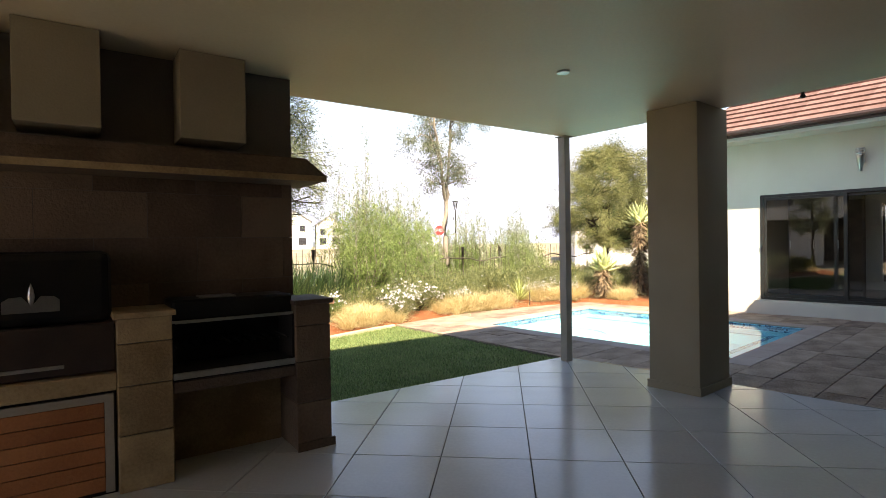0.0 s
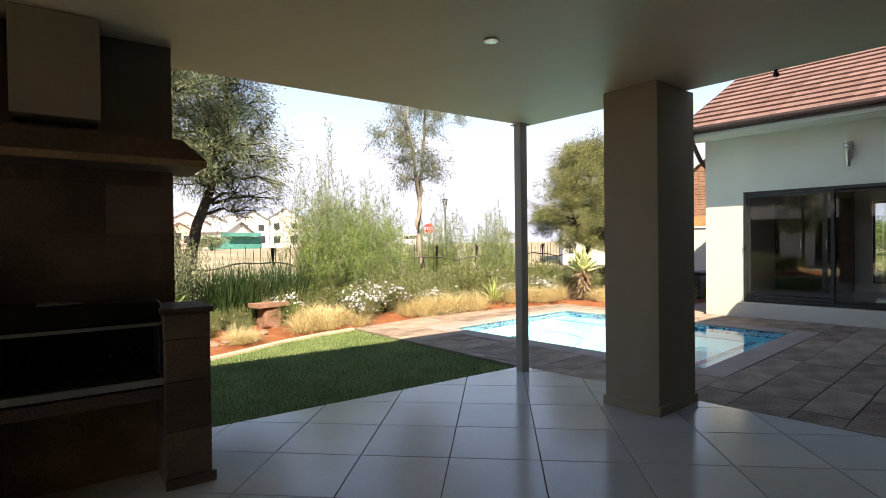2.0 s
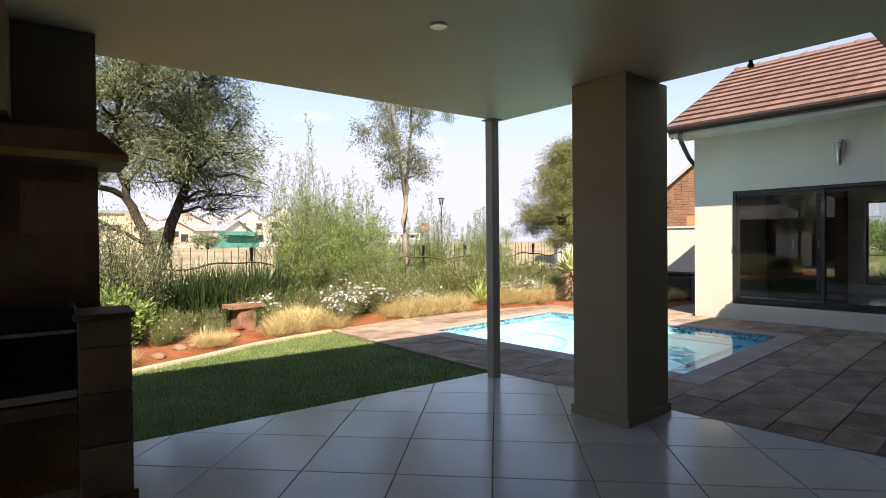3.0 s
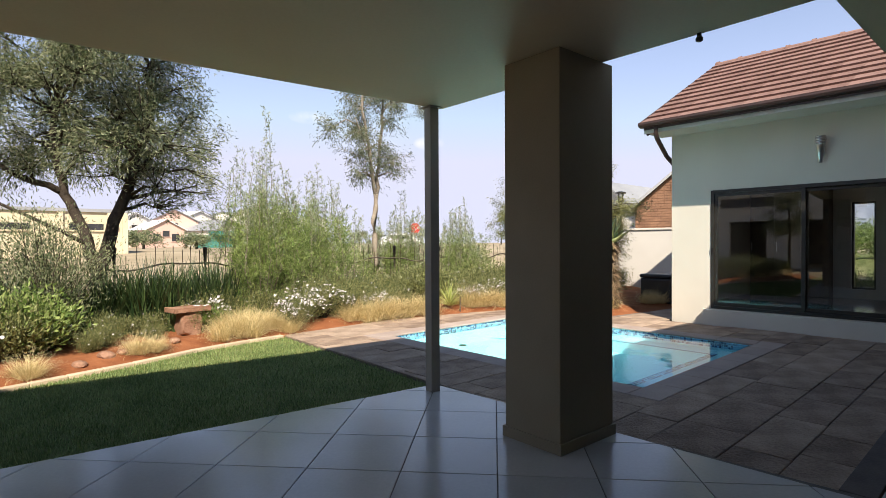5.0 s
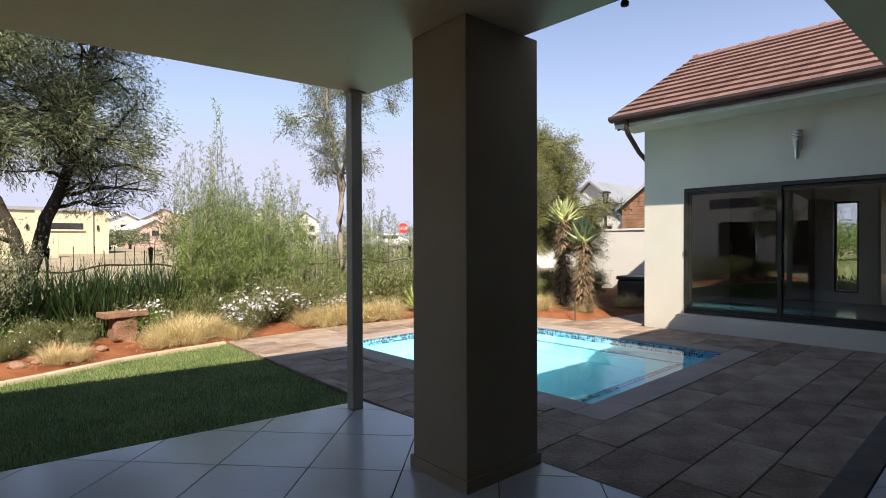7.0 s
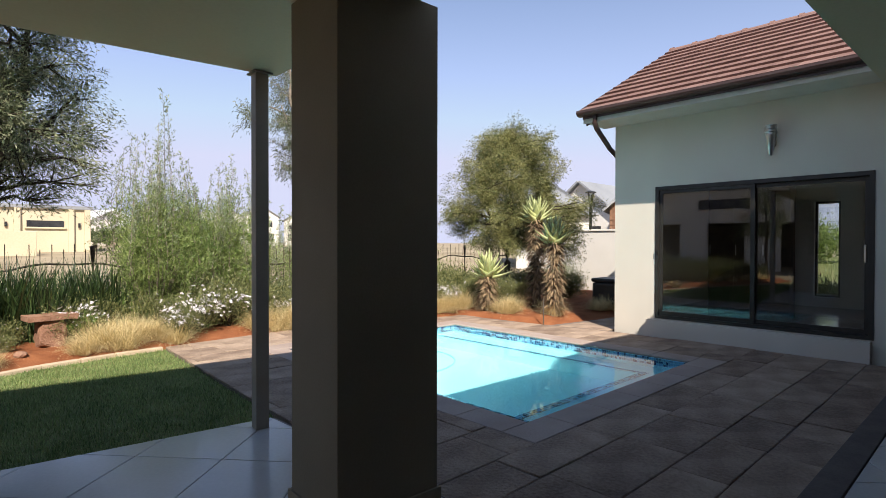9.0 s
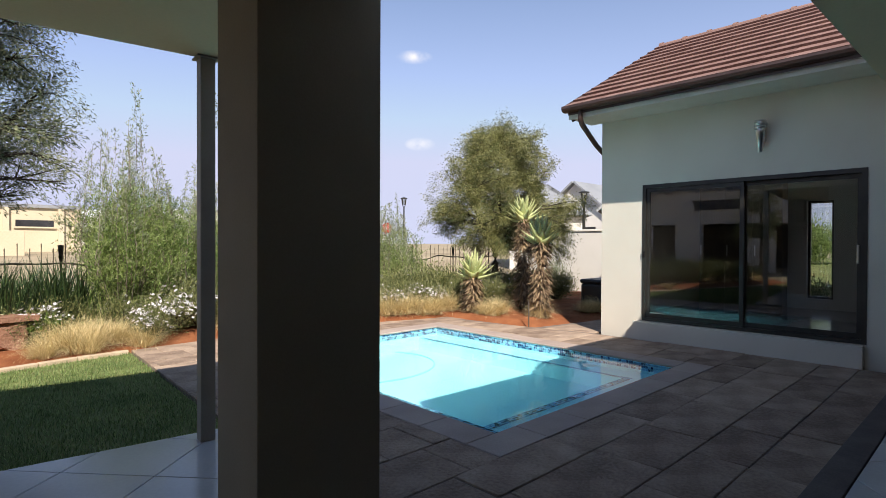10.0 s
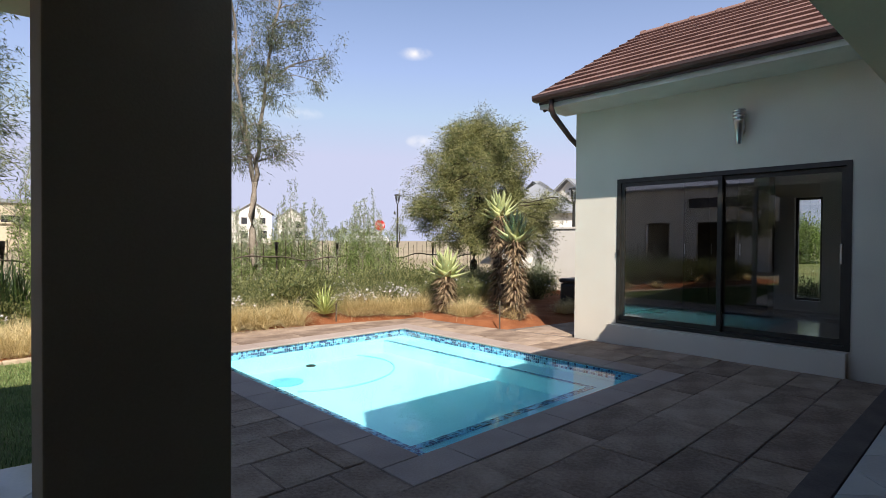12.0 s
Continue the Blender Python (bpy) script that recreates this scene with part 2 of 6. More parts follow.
    "hose": material("pale translucent hose", (0.34, 0.62, 0.72), (0.40, 0.68, 0.77), 0.5, 0, 4, 40, 0.02),
    "tarp": material("green shade net", (0.03, 0.16, 0.13), (0.07, 0.26, 0.21), 0.8, 0, 1, 20, 0.2),
    "red": material("red sign enamel", (0.45, 0.02, 0.02), (0.55, 0.04, 0.03), 0.4, 0, 2, 30, 0.0),
    "sign_white": material("white sign enamel", (0.75, 0.75, 0.75), (0.82, 0.82, 0.82), 0.4, 0, 2, 30, 0.0),
    "car_white": material("white car paint", (0.70, 0.71, 0.72), (0.78, 0.79, 0.80), 0.25, 0, 1, 20, 0.0),
    "rubber": material("black rubber", (0.012, 0.012, 0.012), (0.025, 0.025, 0.025), 0.8, 0, 4, 60, 0.1),
    "plastic": material("black plastic", (0.012, 0.013, 0.015), (0.026, 0.028, 0.03), 0.45, 0, 3, 60, 0.05),
    "drain": material("dark drain strip stone", (0.075, 0.06, 0.055), (0.14, 0.115, 0.10), 0.8, 0, 4, 60, 0.35),
}


def plain_clear(name, tint):
    """The inner faces of a pane or of water, which let light pass unchanged."""
    m = bpy.data.materials.new(name)
    m.use_nodes = True
    t = m.node_tree.nodes.new("ShaderNodeBsdfTransparent")
    t.inputs[0].default_value = (*tint, 1)
    m.node_tree.links.new(t.outputs[0], m.node_tree.nodes["Material Output"].inputs[0])
    return m


M["clear"] = plain_clear("clear inner face", (1, 1, 1))


# ---- mesh helpers ----
def thing(name, m, label, category, group="", kind=""):
    ob = new(name)
    ob.empty_display_size = 0.1
    ob.matrix_world = m
    return tagged(ob, label, category, group, kind)


def part(name, bm, mat, parent=None, label="", kind="", m=None, smooth=False):
    """One bmesh as one mesh object, under a thing or part if given."""
    me = bpy.data.meshes.new(name)
    bmesh.ops.recalc_face_normals(bm, faces=bm.faces)
    bm.to_mesh(me)
    bm.free()
    if smooth:
        me.polygons.foreach_set("use_smooth", [True] * len(me.polygons))
    for one in mat if isinstance(mat, (list, tuple)) else (mat,):
        me.materials.append(one)
    ob = new(name, me)
    if parent:
        ob.parent = parent
    if m is not None:
        ob.matrix_local = m
    return tagged(ob, label, "", "", kind)


def raw(name, verts, faces, mat, parent=None, label="", kind="", smooth=False):
    """A mesh from numpy arrays of vertices and of faces with equal corner counts."""
    me = bpy.data.meshes.new(name)
    k, nf = faces.shape[1], len(faces)
    me.vertices.add(len(verts))
    me.vertices.foreach_set("co", np.asarray(verts, np.float32).ravel())
    me.loops.add(nf * k)
    me.loops.foreach_set("vertex_index", np.asarray(faces, np.int32).ravel())
    me.polygons.add(nf)
    me.polygons.foreach_set("loop_start", np.arange(0, nf * k, k, dtype=np.int32))
    me.polygons.foreach_set("use_smooth", np.full(nf, smooth))
    me.update(calc_edges=True)
    me.validate()
    me.materials.append(mat)
    ob = new(name, me)
    if parent:
        ob.parent = parent
    return tagged(ob, label, "", "", kind)


def box(bm, x0, x1, y0, y1, z0, z1, bevel=0.0, m=None):
    r = bmesh.ops.create_cube(bm, size=1.0)
    bmesh.ops.scale(bm, vec=(x1 - x0, y1 - y0, z1 - z0), verts=r["verts"])
    bmesh.ops.translate(bm, vec=((x0 + x1) / 2, (y0 + y1) / 2, (z0 + z1) / 2), verts=r["verts"])
    if bevel:
        edges = list({e for v in r["verts"] for e in v.link_edges})
        bmesh.ops.bevel(bm, geom=edges, offset=bevel, segments=2, affect="EDGES", profile=0.5)
    if m is not None:
        bmesh.ops.transform(bm, matrix=m, verts=[v for v in bm.verts])
    return bm


def sheet(name, mat, parent, way, *a):
    """A pane or a body of water: the gloss lies on the face that looks along way."""
    bm = boxed(*a)
    for f in bm.faces:
        f.normal_update()
        f.material_index = 0 if f.normal.dot(Vector(way)) > 0.9 else 1
    ob = part(name, bm, (mat, M["clear"]), parent)
    ob.visible_shadow = False
    return ob


def boxed(*a, **k):
    return box(bmesh.new(), *a, **k)


def prism(points, z0, z1, bevel=0.0):
    """A flat slab with the outline given, from z0 to z1."""
    bm = bmesh.new()
    low = [bm.verts.new((x, y, z0)) for x, y in points]
    high = [bm.verts.new((x, y, z1)) for x, y in points]
    n = len(points)
    bm.faces.new(low[::-1])
    top = bm.faces.new(high)
    for i in range(n):
        bm.faces.new((low[i], low[(i + 1) % n], high[(i + 1) % n], high[i]))
    if bevel:
        bmesh.ops.bevel(bm, geom=list(top.edges), offset=bevel, segments=1, affect="EDGES")
    return bm


def tube(bm, path, radii, sides=8):
    """A tapered tube along points."""
    rings = []
    for i, p in enumerate(path):
        a, b = Vector(path[max(i - 1, 0)]), Vector(path[min(i + 1, len(path) - 1)])
        q = (b - a).to_track_quat("Z", "X")
        rings.append([bm.verts.new(Vector(p) + q @ Vector((radii[i] * math.cos(t), radii[i] * math.sin(t), 0))) for t in (2 * math.pi * j / sides for j in range(sides))])
    for r, s in zip(rings, rings[1:]):
        for j in range(sides):
            bm.faces.new((r[j], r[(j + 1) % sides], s[(j + 1) % sides], s[j]))
    bm.faces.new(rings[0][::-1])
    bm.faces.new(rings[-1])
    return bm


def lathe(bm, profile, sides=20, at=(0, 0, 0)):
    """Rings (radius, height) joined round the z axis."""
    return tube(bm, [Vector(at) + Vector((0, 0, h)) for r, h in profile], [r for r, h in profile], sides)


def clip(poly, outline):
    """The part of a convex polygon inside a convex outline (anticlockwise)."""
    for (ax, ay), (bx, by) in zip(outline, outline[1:] + outline[:1]):
        side = lambda p: (bx - ax) * (p[1] - ay) - (by - ay) * (p[0] - ax)
        out = []
        for p, q in zip(poly, poly[1:] + poly[:1]):
            sp, sq = side(p), side(q)
            if sp >= 0:
                out.append(p)
            if sp * sq < 0:
                k = sp / (sp - sq)
                out.append((p[0] + k * (q[0] - p[0]), p[1] + k * (q[1] - p[1])))
        poly = out
        if len(poly) < 3:
            return []
    return poly


def area(poly):
    return 0.5 * abs(sum(p[0] * q[1] - q[0] * p[1] for p, q in zip(poly, poly[1:] + poly[:1])))


# ---- the covered patio ----
EDGE = lambda x: 4.59 - 0.118 * (x - 4.2)                 # the garden side of the tiled floor
FLOOR = [(-2.2, -2.4), (7.52, -2.4), (7.48, 0.78), (7.36, 3.0), (7.33, EDGE(7.33)), (-2.2, EDGE(-2.2))]
VERANDA = [(7.48, -2.4), (13.5, -2.4), (13.5, 0.72), (7.48, 0.78)]
floor = tagged(part("floor", prism(FLOOR, -0.16, -0.008), M["grout"]), "tiled patio floor with dark grout lines", "floor", "", "structure")
floor_veranda = tagged(part("floor_veranda", prism(VERANDA, -0.16, -0.008), M["grout"]), "tiled veranda floor along the house", "floor", "", "structure")
CEIL = [(-2.2, -2.4), (7.12, -2.4), (7.2, 0.95), (7.26, 4.06), (-2.2, 4.06 + 0.118 * 9.46)]
ceiling = tagged(part("ceiling", prism(CEIL, 2.7, 2.92), M["ceiling"]), "smooth painted patio ceiling slab", "ceiling", "", "structure")
# everything above the soffit is unseen, raised to cast the courtyard's shadow
ceiling_veranda = tagged(part("ceiling_veranda", prism([(7.2, -2.4), (13.5, -2.4), (13.5, 0.76), (7.2, 0.95)], 2.702, 3.95), M["ceiling"]), "painted veranda soffit and unseen parapet added to cast shade", "ceiling", "", "structure")
# unseen wall, its brown kept dark so little light bounces onto the pillar
wall_back = tagged(part("wall_back", boxed(-2.2, 13.5, -2.65, -2.4, -0.2, 2.69), M["plaster"]), "unseen house wall behind the patio, dark to cut bounced light", "wall", "", "structure")

# unseen wall; its length sets how much western daylight reaches the barbecue
wall_west = tagged(part("wall_west", boxed(-2.45, -2.2, -2.4, 0.9, -0.2, 2.69), M["plaster"]), "unseen dark side wall, added to limit daylight from the west", "wall", "", "structure")

# unseen mass added to hide part of the sky from the courtyard
upper = thing("upper_storey", pose(0, 0, 2.925), "unseen plastered block above the patio, added to hide sky", "house", "", "structure")
part("wall", box(boxed(-2.4, 3.6, -9.0, 0.55, 0.0, 3.2), 3.6, 13.4, -9.0, -2.45, 0.0, 3.2), M["wing"], upper)
part("roof", box(boxed(-2.6, 3.68, -9.2, 0.62, 3.202, 3.36), 3.682, 13.5, -9.2, -2.38, 3.202, 3.36), M["far_roof"], upper)

# unseen slope added to keep low western skylight off the wing
screen_slope = bmesh.new()
for p in ((-2.5, 0.56, 2.93), (6.6, 0.56, 2.93), (6.6, 3.3, 2.93), (-2.5, 4.3, 2.93), (-2.5, 0.56, 5.6), (3.4, 0.56, 5.1)):
    screen_slope.verts.new(p)
screen_slope.verts.ensure_lookup_table()
for q in ((3, 2, 1, 0), (0, 1, 5, 4), (1, 2, 5), (2, 3, 4, 5), (3, 0, 4)):
    screen_slope.faces.new([screen_slope.verts[i] for i in q])
tagged(part("patio_roof", screen_slope, M["roof"]), "unseen red slope over the patio slab, added to screen low sky", "roof", "", "structure")

pillar = thing("pillar", pose(7.04, 2.555, 0, 0, 0, -2.5), "square plastered pillar in dull beige with a low skirting", "pillar")
part("shaft", boxed(-0.31, 0.31, -0.247, 0.247, 0.0, 2.697, 0.006), M["pillar"], pillar)
sk = bmesh.new()
for x0, x1, y0, y1 in ((-0.325, 0.325, -0.262, -0.248), (-0.325, 0.325, 0.248, 0.262), (-0.325, -0.311, -0.247, 0.247), (0.311, 0.325, -0.247, 0.247)):
    box(sk, x0, x1, y0, y1, 0.0, 0.075)
part("skirting", sk, M["pillar"], pillar)

post = thing("support_post", pose(7.13, 4.06, 0, 0, 0, -4), "square grey steel post at the patio corner", "post")
part("shaft", boxed(-0.05, 0.05, -0.05, 0.05, 0.0, 2.69, 0.006), M["steel"], post)
part("top_plate", boxed(-0.075, 0.075, -0.075, 0.075, 2.685, 2.697, 0.002), M["steel"], post)

spot = thing("ceiling_downlight", pose(5.10, 2.62, 2.70), "small round recessed downlight with a pale rim", "downlight")
part("rim", lathe(bmesh.new(), [(0.03, -0.001), (0.048, -0.001), (0.05, -0.006), (0.044, -0.012), (0.034, -0.009)], 24), M["chrome"], spot)
part("lens", lathe(bmesh.new(), [(0.0335, -0.002), (0.033, -0.006), (0.02, -0.008), (0.002, -0.008)], 20), M["far_dark"], spot)

knob = thing("eave_floodlight", pose(7.19, 1.62, 2.70), "small dark outdoor lamp under the ceiling edge", "lamp")
part("bracket", boxed(-0.008, 0.008, -0.012, 0.012, -0.022, -0.001, 0.002), M["plastic"], knob)
part("head", lathe(bmesh.new(), [(0.012, -0.055), (0.021, -0.05), (0.022, -0.035), (0.014, -0.02)], 14), M["plastic"], knob)

# ---- the pool and its paving ----
PX0, PX1, PY0, PY1, PZ = 8.78, 12.06, 2.78, 6.95, -0.035
DEEP, WATER = -0.38, -0.07
shell = bmesh.new()
box(shell, PX0 - 0.2, PX0, PY0 - 0.2, PY1 + 0.2, DEEP - 0.2, PZ - 0.03)
box(shell, PX1, PX1 + 0.2, PY0 - 0.2, PY1 + 0.2, DEEP - 0.2, PZ - 0.03)
box(shell, PX0, PX1, PY0 - 0.2, PY0, DEEP - 0.2, PZ - 0.03)
box(shell, PX0, PX1, PY1, PY1 + 0.2, DEEP - 0.2, PZ - 0.03)
box(shell, PX0, PX1, PY0, PY1, DEEP - 0.2, DEEP)
pool = thing("swimming_pool", pose(0, 0, 0), "rectangular pale blue swimming pool with a mosaic waterline", "pool", "", "structure")
part("basin", shell, M["pool"], pool)
part("bench", boxed(PX1 - 0.42, PX1 - 0.003, PY0 + 0.003, PY1 - 0.003, DEEP + 0.002, -0.20), M["pool"], pool, "submerged seat ledge")
part("step", boxed(PX0 + 0.252, PX1 - 0.425, PY0 + 0.003, PY0 + 0.44, DEEP + 0.002, -0.17), M["pool"], pool, "submerged step")
tagged(sheet("water", M["water"], pool, (0, 0, 1), PX0 + 0.001, PX1 - 0.001, PY0 + 0.001, PY1 - 0.001, DEEP + 0.004, WATER), "clear still water")


def mosaic(name, origin, along, up, length, height, size=0.032):
    """A band of small glazed squares, joined."""
    o, a, u = Vector(origin), Vector(along).normalized(), Vector(up).normalized()
    nrm = a.cross(u)
    v, f = [], []
    for i in range(int(length / size)):
        for j in range(max(1, round(height / size))):
            c = o + a * (i * size) + u * (j * size)
            e = size * 0.88
            v += [c, c + a * e, c + a * e + u * e, c + u * e]
            k = len(v) - 4
            f.append((k, k + 1, k + 2, k + 3))
    ob = raw(name, np.array([tuple(p + nrm * 0.004) for p in v]), np.array(f), M["mosaic_a"], pool, "blue mosaic band", "stuff")
    return ob


for o, a, ln in (((PX0, PY1, -0.16), (1, 0, 0), PX1 - PX0), ((PX1, PY1, -0.16), (0, -1, 0), PY1 - PY0), ((PX1, PY0, -0.16), (-1, 0, 0), PX1 - PX0), ((PX0, PY0, -0.16), (0, 1, 0), PY1 - PY0)):
    mosaic("mosaic_band", o, a, (0, 0, 1), ln, 0.096)
mosaic("mosaic_nosing", (PX1 - 0.42, PY1 - 0.02, -0.196), (0, -1, 0), (1, 0, 0), PY1 - PY0 - 0.3, 0.075)
mosaic("mosaic_nosing", (PX1 - 0.45, PY0 + 0.43, -0.168), (-1, 0, 0), (0, -1, 0), PX1 - PX0 - 0.72, 0.11)
mosaic("mosaic_nosing", (PX0 + 0.150, PY0 + 0.02, -0.083), (0, 1, 0), (-1, 0, 0), PY1 - PY0 - 0.04, 0.13)
part("ledge", boxed(PX0 + 0.002, PX0 + 0.16, PY0 + 0.003, PY1 - 0.003, -0.30, -0.088), M["pool"], pool, "narrow submerged ledge")

BED = [(7.62, 8.16), (9.7, 8.32), (11.1, 8.08), (13.02, 7.70), (13.14, 5.72), (14.8, 5.45), (17.8, 5.3)]
PAVED = [(7.37, 0.82), (13.44, 0.80), (13.44, 4.70), (17.8, 4.70), (17.8, 5.3), (14.8, 5.45), (13.14, 5.72), (13.02, 7.70), (11.1, 8.08), (9.7, 8.32), (7.62, 8.16), (7.42, 4.24)]
CX0, CX1, CY0, CY1 = PX0 - 0.30, PX1 + 0.30, PY0 - 0.30, PY1 + 0.30


def slab_bed(outline, z0, z1, mat, name, label):
    """A sheet under the paving with the pool cut out of it."""
    bm = bmesh.new()
    for poly in outline:
        n = len(poly)
        low = [bm.verts.new((x, y, z0)) for x, y in poly]
        high = [bm.verts.new((x, y, z1)) for x, y in poly]
        bm.faces.new(high)
        for i in range(n):
            bm.faces.new((low[i], low[(i + 1) % n], high[(i + 1) % n], high[i]))
    return tagged(part(name, bm, mat), label, "paving", "", "structure")


ZONES = [  # convex pieces of the paved area, the coping ring left out
    [(7.37, 0.82), (13.44, 0.80), (13.44, CY0), (7.40, CY0)],
    [(7.40, CY0), (CX0, CY0), (CX0, CY1), (7.57, CY1), (7.42, 4.24)],
    [(CX1, CY0), (13.44, CY0), (13.44, 4.70), (13.2, 5.72), (13.04, CY1), (CX1, CY1)],
    [(13.44, 4.70), (17.8, 4.70), (17.8, 5.3), (14.8, 5.45), (13.2, 5.72)],
    [(7.57, CY1), (13.04, CY1), (13.02, 7.70), (11.1, 8.08), (9.7, 8.32), (7.62, 8.16)],
]
paving = slab_bed(ZONES + [[(CX0, CY0), (CX1, CY0), (CX1, PY0), (CX0, PY0)], [(CX0, PY1), (CX1, PY1), (CX1, CY1), (CX0, CY1)], [(CX0, PY0), (PX0, PY0), (PX0, PY1), (CX0, PY1)], [(PX1, PY0), (CX1, PY0), (CX1, PY1), (PX1, PY1)]],
                  -0.09, PZ - 0.010, M["joint"], "paving", "stone-look paving slabs round the pool, laid in courses")

drain = tagged(part("drain_strip", prism([(7.5, 0.795), (13.44, 0.735), (13.44, 0.90), (7.5, 0.97)], -0.05, -0.012, 0.004), M["drain"]), "dark stone drain strip along the veranda edge", "drain", "", "structure")

# ---- ground, lawn and bed ----
LAWN_EDGE = [(0.0, 6.1), (2.0, 6.55), (3.3, 6.95), (4.33, 7.28), (5.37, 7.60), (6.2, 7.93), (7.0, 8.10), (7.58, 8.16)]


def height(x, y):
    """The lie of the land."""
    d = math.hypot(x - 8, y - 4)
    k = min(max((d - 11) / 34, 0), 1)
    return -0.13 + 1.0 * k * k * (3 - 2 * k)


gv, gf, rings = [], [], [0, 4, 8, 10, 12, 14, 17, 20, 24, 28, 33, 38, 44, 52, 65, 85, 120, 180, 300, 600, 1200, 2400, 4500]
SEG = 72
for r in rings:
    for i in range(SEG):
        x, y = 8 + r * math.cos(2 * math.pi * i / SEG), 4 + r * math.sin(2 * math.pi * i / SEG)
        z = height(x, y) + (0.12 * noise.noise(Vector((x * 0.07, y * 0.07, 0))) if r > 16 else 0)
        if r < 9:
            z = -1.6
        gv.append((x, y, z))
for k in range(len(rings) - 1):
    for i in range(SEG):
        a, b = k * SEG + i, k * SEG + (i + 1) % SEG
        gf.append((a, b, b + SEG, a + SEG))
ground = tagged(raw("ground", np.array(gv), np.array(gf), M["field"], smooth=True), "dry tan veld reaching the horizon", "ground", "", "structure")

lawn = tagged(part("lawn", prism([(-2.2, EDGE(-2.2) + 0.01), (7.33, EDGE(7.33) + 0.01), (7.40, 4.25), (7.60, 8.15)] + LAWN_EDGE[::-1][1:] + [(-2.2, 5.8)], -0.5, -0.075), M["turf"]), "short green lawn beside the patio", "lawn", "", "structure")
bed_poly = [(-2.2, 5.8)] + LAWN_EDGE + BED + [(17.8, 10.9), (-2.2, 10.9)]
bed = bmesh.new()
NX, NY = 100, 36
front = [(-2.2, 5.8)] + LAWN_EDGE + BED


def front_y(x):
    for (ax, ay), (bx, by) in zip(front, front[1:]):
        if ax <= x <= bx and bx > ax:
            return ay + (by - ay) * (x - ax) / (bx - ax)
    return front[-1][1]


def bed_z(x, y):
    k = min(max((y - front_y(x)) / 0.5, 0), 1)
    return -0.075 + 0.11 * k + 0.05 * k * noise.noise(Vector((x * 1.3, y * 1.3, 3.0))) + 0.02 * noise.noise(Vector((x * 6, y * 6, 1.0)))


grid = []
for i in range(NX + 1):
    x = -2.2 + 21.4 * i / NX
    y0 = front_y(x)
    grid.append([bed.verts.new((x, y0 + (11.2 - y0) * j / NY, bed_z(x, y0 + (11.2 - y0) * j / NY) if j < NY else -0.3)) for j in range(NY + 1)])
for a, b in zip(grid, grid[1:]):
    for j in range(NY):
        bed.faces.new((a[j], b[j], b[j + 1], a[j + 1]))
bed_ob = tagged(part("planting_bed", bed, M["soil"], smooth=True), "red soil garden bed along the fence", "bed", "", "structure")
tagged(part("under_soil", prism([(-2.2, 5.8), (7.5, 8.1), (13.0, 7.7), (19.1, 5.3), (19.1, 11.0), (-2.2, 11.0)], -0.6, -0.16), M["soil"]), "red subsoil", "ground", "", "structure")

# ---- the wing with the sliding door ----
WX, WY, RX, RZ, EX, EZ = 13.55, 4.64, 15.53, 5.10, 12.80, 3.50
DY0, DY1, DZ0, DZ1 = 1.24, 3.95, 0.24, 2.30
wing = thing("house_wing", pose(0, 0, 0), "single storey house wing in grey plaster with a red tiled roof", "house", "", "structure")
w = bmesh.new()
box(w, WX, WX + 0.24, DY1, WY, -0.2, 3.42)
box(w, WX, WX + 0.24, -3.0, DY0, -0.2, 3.42)
box(w, WX, WX + 0.24, DY0, DY1, DZ1, 3.42)
box(w, WX, WX + 0.24, DY0, DY1, -0.2, DZ0)
part("front_wall", w, M["wing"], wing)
g = bmesh.new()
pts = [(WX + 0.24, -0.2), (17.5, -0.2), (17.5, 3.42), (RX, RZ - 0.6), (WX + 0.24, 3.50)]
for y in (WY, WY - 0.24):
    for x, z in pts:
        g.verts.new((x, y, z))
g.verts.ensure_lookup_table()
g.faces.new(g.verts[:5])
g.faces.new(g.verts[5:])
for i in range(5):
    g.faces.new((g.verts[i], g.verts[(i + 1) % 5], g.verts[5 + (i + 1) % 5], g.verts[5 + i]))
part("gable_wall", g, M["wing"], wing)
WIN = (2.22, 2.62, 0.42, 2.2)
bw = bmesh.new()
box(bw, 17.26, 17.5, WIN[1], WY - 0.24, -0.2, 3.42)
box(bw, 17.26, 17.5, -3.0, WIN[0], -0.2, 3.42)
box(bw, 17.26, 17.5, WIN[0], WIN[1], WIN[3], 3.42)
box(bw, 17.26, 17.5, WIN[0], WIN[1], -0.2, WIN[2])
part("back_wall", bw, M["room_wall"], wing)
# unseen end wall, with an opening added to brighten the room
ew = bmesh.new()
for a, b, c, d in ((WX + 0.24, 15.0, -0.2, 3.42), (16.4, 17.26, -0.2, 3.42), (15.0, 16.4, -0.2, 0.8), (15.0, 16.4, 2.1, 3.42)):
    box(ew, a, b, -3.0, -2.76, c, d)
part("end_wall", ew, M["room_wall"], wing)
part("room_floor", boxed(WX + 0.02, 17.26, -2.76, WY - 0.24, -0.2, 0.235), M["room_floor"], wing)
part("room_ceiling", boxed(WX + 0.24, 17.26, -2.76, WY - 0.24, 2.62, 2.74), M["room_wall"], wing)
part("partition", boxed(16.2, 16.32, -0.6, 1.55, 0.24, 2.62), M["room_wall"], wing)
part("step_plinth", boxed(WX - 0.11, WX - 0.002, DY0 + 0.02, DY1 + 0.10, -0.1, DZ0 - 0.012, 0.006), M["wing"], wing)

